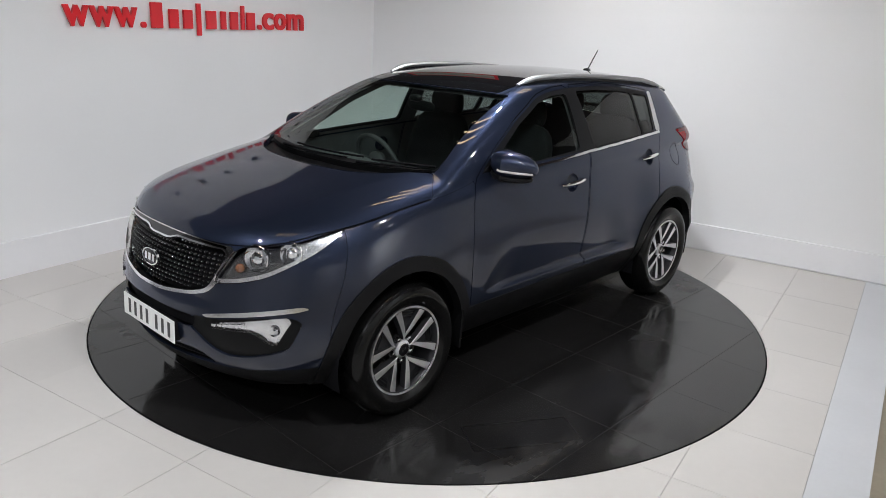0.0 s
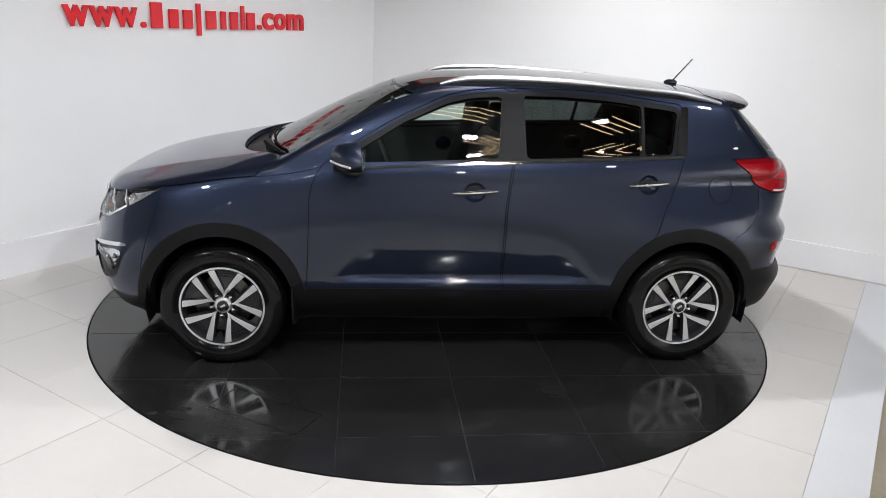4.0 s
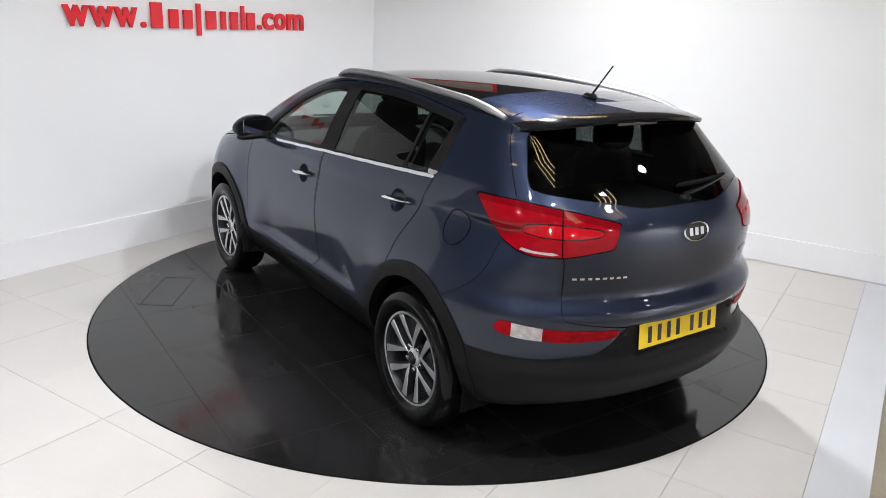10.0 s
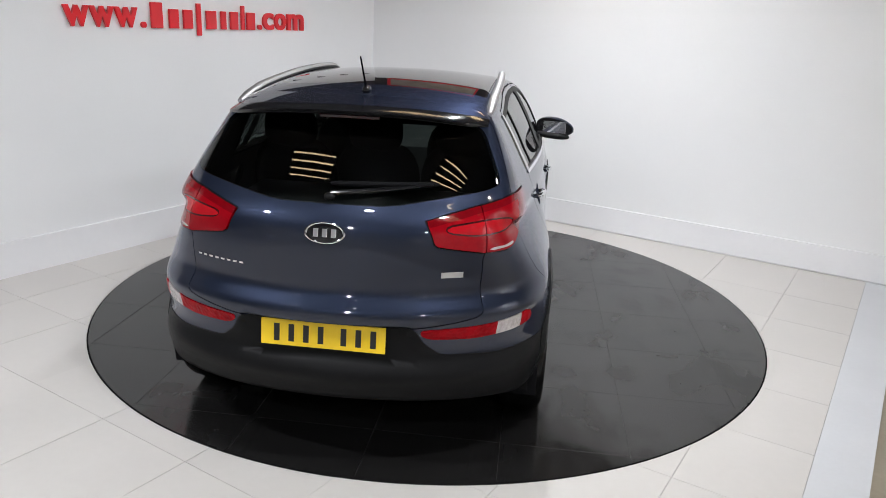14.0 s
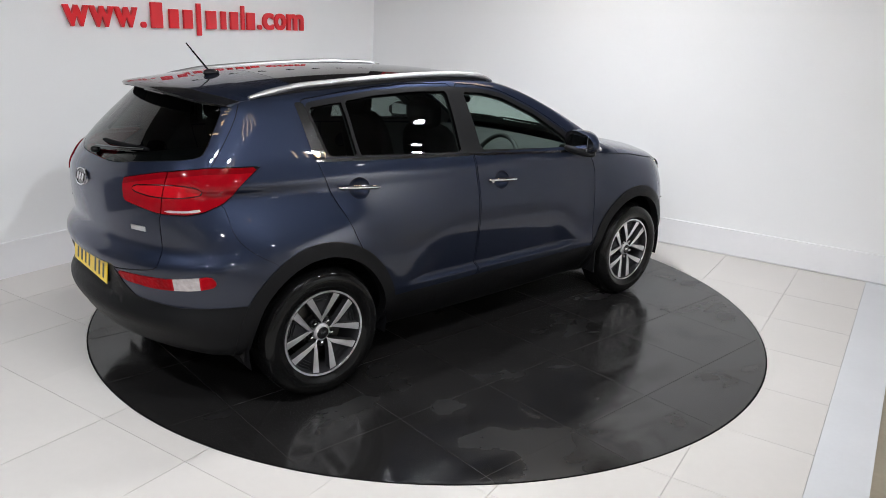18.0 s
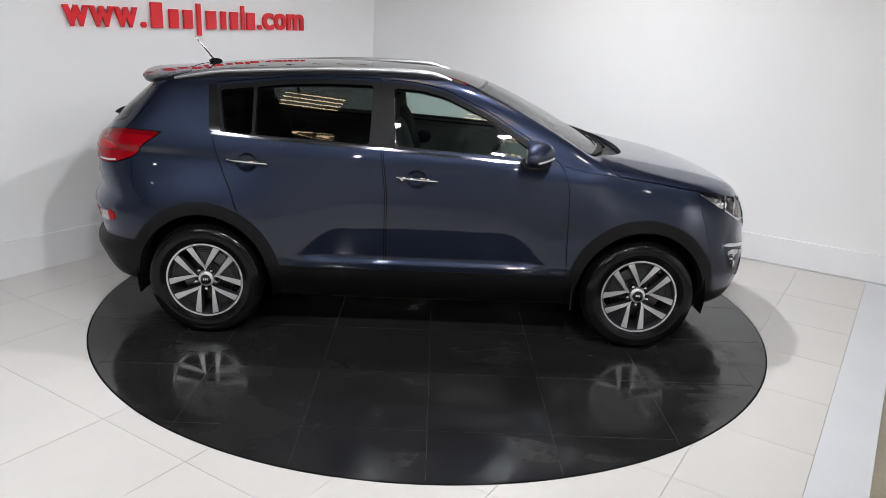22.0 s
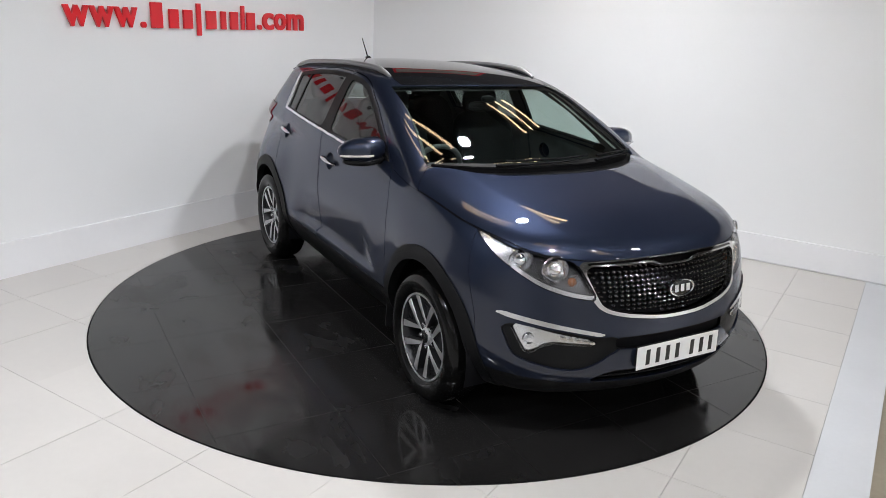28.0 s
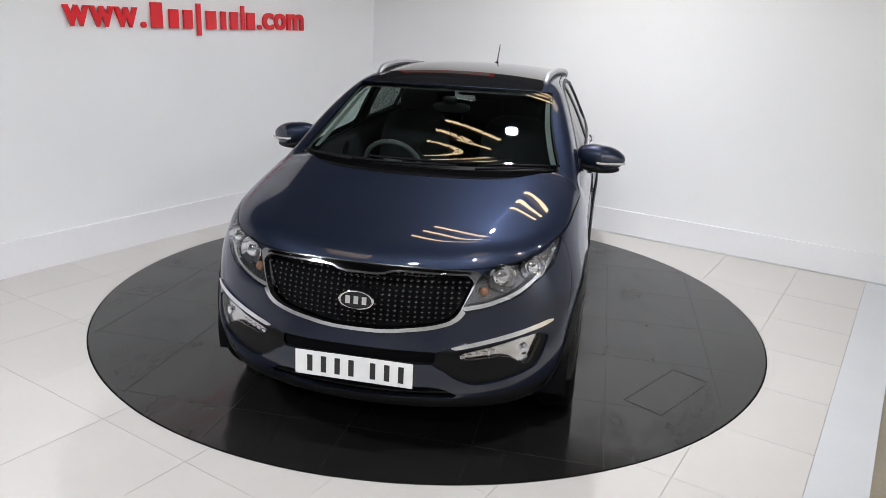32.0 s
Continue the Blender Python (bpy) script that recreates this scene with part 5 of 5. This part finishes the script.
def badges(car, gate):
    for p, n, parent, w in ((at_front(0, 0.772), Vector((1, 0, 0.12)), car, 0.078), (at_rear(0, 1.086), Vector((-1, 0, 0.25)), gate, 0.083)):
        m = facing(p + n * (0.004 if parent is gate else 0.012), n)
        squash = Matrix.Diagonal((1, 0.52, 1, 1))
        bm = bmesh.new()
        disc_solid(bm, [(w * 0.9, -0.006), (w * 0.9, 0.002), (w * 0.5, 0.004)], 40, m @ squash)
        b = part("badge", bm, GLOSS_BLACK, parent, "oval chrome badge with plain bars")
        bm = bmesh.new()
        lathe(bm, [(w, -0.006), (w, 0.005), (w * 0.93, 0.007), (w * 0.86, 0.005), (w * 0.86, -0.004)], 48, m @ squash)
        part("badge_ring", bm, CHROME, b)
        for u in (-0.036, 0.0, 0.036):
            bm = bmesh.new()
            box(bm, (0.022, 0.036, 0.005), m @ Matrix.Translation((u, 0, 0.005)), 0.002)
            part("badge_bar", bm, CHROME, b, smooth=False)
    for k in range(8):
        y = 0.575 - 0.030 * k
        p = at_rear(y, 0.922)
        n = normal_at(p)
        bm = bmesh.new()
        box(bm, (0.019, 0.009, 0.003), facing(p + n * 0.002, n), 0.001)
        part("script_bar", bm, CHROME, gate, smooth=False)
    p = at_rear(-0.50, 0.925)
    n = normal_at(p)
    bm = bmesh.new()
    box(bm, (0.092, 0.024, 0.004), facing(p + n * 0.002, n), 0.001)
    part("trim_badge", bm, SATIN, gate, "small silver trim badge", smooth=False)


def rear_details(car, gate):
    # roof spoiler
    bm = bmesh.new()
    rows = []
    for y in np.linspace(-0.585, 0.585, 33):
        a = abs(y)
        root = at_top(-1.535 + 0.30 * a * a, y)
        back = -1.850 + 0.30 * a**2 + 0.30 * a**4 + 0.08 * max(0.0, (a - 0.44) / 0.165) ** 2
        tipz = 1.532 - 0.10 * a * a - 0.16 * a**4
        e = 1 - max(0.0, (a - 0.52) / 0.08) * 0.6
        prof = [(root.x, root.z + 0.002), (root.x * 0.30 + back * 0.70, root.z * 0.30 + tipz * 0.70 + 0.004), (back + 0.012, tipz + 0.003), (back, tipz - 0.004 * e),
                (back + 0.008, tipz - 0.018 * e), (back + 0.10, tipz - 0.034 * e), (root.x - 0.06, root.z - 0.07)]
        rows.append([bm.verts.new((x, y, z)) for x, z in prof])
    for a, b in zip(rows, rows[1:]):
        for i in range(len(a) - 1):
            f = bm.faces.new((a[i], a[i + 1], b[i + 1], b[i]))
            f.material_index = (0, 1, 1, 1, 2, 2)[i]
    bm.faces.new(rows[0])
    bm.faces.new(rows[-1])
    part("roof_spoiler", bm, [PAINT, GLOSS_BLACK, SEAM], gate, "blue-grey roof spoiler")
    bm = bmesh.new()
    box(bm, (0.006, 0.26, 0.014), Matrix.Translation((-1.770, 0, 1.494)), 0.002)
    part("high_brake_lamp", bm, RED_DEEP, gate, "slim high brake lamp", smooth=False)
    # rear wiper
    bm = bmesh.new()
    p = at_rear(0.0, 1.205)
    n = normal_at(p)
    blob(bm, p + n * 0.016, (0.022, 0.024, 0.016), 2.4, (20, 12))
    w = part("rear_wiper", bm, CLADDING, gate, "black rear wiper")
    bm = bmesh.new()
    pts = [at_rear(-t, 1.215 + 0.10 * t) + n * 0.020 for t in np.linspace(0, 0.40, 10)]
    tube(bm, pts, [0.011 - 0.006 * k / 9 for k in range(10)], 8)
    part("wiper_arm", bm, GLOSS_BLACK, w)
    bm = bmesh.new()
    pts = [at_rear(-t, 1.252 + 0.02 * t) + n * 0.012 for t in np.linspace(-0.01, 0.42, 12)]
    tube(bm, pts, [0.005] + [0.009] * 10 + [0.005], 8, 1.3)
    part("wiper_blade", bm, SEAM, w)
    # aerial
    bm = bmesh.new()
    blob(bm, (-1.455, 0, at_top(-1.455, 0).z + 0.008), (0.045, 0.020, 0.020), 2.2, (20, 12))
    a = part("aerial", bm, GLOSS_BLACK, car, "short black roof aerial")
    bm = bmesh.new()
    tube(bm, [(-1.462, 0, 1.585), (-1.50, 0, 1.632), (-1.585, 0, 1.735)], [0.006, 0.005, 0.0035], 8)
    part("aerial_rod", bm, GLOSS_BLACK, a)


def wipers(car, gate):
    for y0, y1 in ((0.30, 0.66), (-0.38, 0.20)):
        w = new("windscreen_wiper")
        w.parent = car
        pts = []
        for t in np.linspace(0, 1, 12):
            y = y0 + (y1 - y0) * t
            x = 1.165 - 0.27 * y * y - 0.030 * t
            q = at_top(x, y)
            pts.append((x, y, q.z + 0.010))
        bm = bmesh.new()
        tube(bm, pts, [0.010 - 0.005 * k / 11 for k in range(12)], 8, 0.8)
        part("wiper_arm", bm, SEAM, w, "black wiper arm")
        pts = []
        for t in np.linspace(0, 1, 14):
            y = y0 + (y1 - y0) * (0.15 + 1.0 * t)
            x = 1.115 - 0.27 * y * y - 0.012 * t
            q = at_top(x, y)
            pts.append((x, y, q.z + 0.010))
        bm = bmesh.new()
        tube(bm, pts, 0.006, 6)
        part("wiper_blade", bm, SEAM, w)
    # sensor pod and interior mirror behind the screen
    bm = bmesh.new()
    blob(bm, (0.42, 0.0, 1.445), (0.030, 0.045, 0.022), 2.6, (20, 12))
    part("sensor_pod", bm, FRAME_BLACK, car)
    bm = bmesh.new()
    blob(bm, (0.37, 0.0, 1.395), (0.014, 0.115, 0.032), 3.0, (24, 12))
    part("cabin_mirror", bm, FRAME_BLACK, car, "dark interior mirror")


def seat(car, x, y, name, wide=0.50):
    root = new(name)
    root.parent = car
    bm = bmesh.new()
    blob(bm, (x, y, 0.66), (0.27, wide / 2, 0.10), 4.0, (28, 16))
    part("cushion", bm, CLOTH, root)
    bm = bmesh.new()
    blob(bm, (0, 0, 0), (0.075, wide / 2, 0.33), 3.6, (28, 18))
    bmesh.ops.transform(bm, verts=bm.verts, matrix=Matrix.Translation((x - 0.30, y, 0.98)) @ Matrix.Rotation(radians(-16), 4, "Y"))
    part("backrest", bm, CLOTH, root)
    bm = bmesh.new()
    blob(bm, (x - 0.41, y, 1.355), (0.055, 0.135, 0.095), 3.2, (24, 14))
    part("headrest", bm, CLOTH, root)
    for u in (-0.05, 0.05):
        bm = bmesh.new()
        tube(bm, [(x - 0.385, y + u, 1.20), (x - 0.41, y + u, 1.32)], 0.006, 8)
        part("headrest_post", bm, CHROME, root)


def cabin(car, gate):
    seat(car, 0.16, 0.36, "front_seat")
    seat(car, 0.16, -0.36, "front_seat")
    for y in (0.44, 0.0, -0.44):
        seat(car, -0.82, y, "rear_seat", 0.44)
    bm = bmesh.new()
    rows = []
    for y in np.linspace(-0.74, 0.74, 25):
        hood = 0.03 * math.exp(-((y + 0.36) / 0.17) ** 2)
        prof = [(0.52, 0.62), (0.50, 0.85), (0.54, 1.00 + hood), (0.62, 1.045 + hood), (0.80, 1.07), (1.02 - 0.27 * y * y, 1.10), (1.04 - 0.27 * y * y, 0.9)]
        rows.append([bm.verts.new((x, y, z)) for x, z in prof])
    for a, b in zip(rows, rows[1:]):
        for i in range(len(a) - 1):
            bm.faces.new((a[i], a[i + 1], b[i + 1], b[i]))
    part("dashboard", bm, LINER, car, "dark grey dashboard")
    bm = bmesh.new()
    m = Matrix.Translation((0.40, -0.36, 1.00)) @ Matrix.Rotation(radians(-66), 4, "Y")
    ring = [m @ Vector((0.185 * math.cos(a), 0.185 * math.sin(a), 0)) for a in np.linspace(0, 2 * math.pi, 41)]
    tube(bm, ring, 0.016, 10)
    w = part("steering_wheel", bm, LINER, car, "dark steering wheel")
    bm = bmesh.new()
    blob(bm, (0.41, -0.36, 1.0), (0.03, 0.075, 0.06), 2.6, (20, 12))
    for a in (0, math.pi, -math.pi / 2):
        tube(bm, [m @ Vector((0.04 * math.sin(a), 0.04 * math.cos(a), 0)), m @ Vector((0.18 * math.sin(a), 0.18 * math.cos(a), 0))], 0.015, 8)
    part("wheel_boss", bm, LINER, w)
    bm = bmesh.new()
    box(bm, (1.9, 1.5, 0.04), Matrix.Translation((-0.35, 0, 0.42)), 0.01)
    part("cabin_floor", bm, LINER, car, "dark carpet")
    bm = bmesh.new()
    box(bm, (0.95, 0.24, 0.34), Matrix.Translation((0.25, 0, 0.60)), 0.05, 3)
    part("centre_console", bm, LINER, car)
    bm = bmesh.new()
    box(bm, (0.62, 1.2, 0.03), Matrix.Translation((-1.50, 0, 1.06)), 0.01)
    part("parcel_cover", bm, LINER, car, "dark luggage cover")

car = sport_car()
tiles()

# ---- what moves: the turntable and the car on it turn clockwise seen from above ----
OFFSET = Vector((-0.0567, 0.1482, 0.0))
HEADING = [(0, 226.32), (1, 216.19), (2, 205.98), (3, 195.87), (3.5, 190.85), (5.5, 170.54), (6, 165.50), (7, 155.45), (8, 145.18), (9, 134.72), (10, 124.20), (11, 113.92), (12, 103.49), (13, 93.04), (14, 82.74), (14.5, 77.63), (16.5, 57.02), (17, 51.70), (18, 41.16), (19, 30.78), (20, 20.49), (21, 10.30), (22, 0.20), (23, -9.79), (24, -19.84), (25, -30.03), (25.5, -35.14), (27.5, -55.60), (28, -60.76), (29, -71.16), (30, -81.67), (31, -92.11), (32, -102.57)]


def motions():
    table_rows, car_rows = [], []
    for t, deg in HEADING:
        turn = Matrix.Rotation(radians(deg), 4, "Z")
        table_rows.append((t, turn))
        car_rows.append((t, turn @ Matrix.Translation(OFFSET)))
    walk(table, table_rows)
    walk(car, car_rows)


motions()
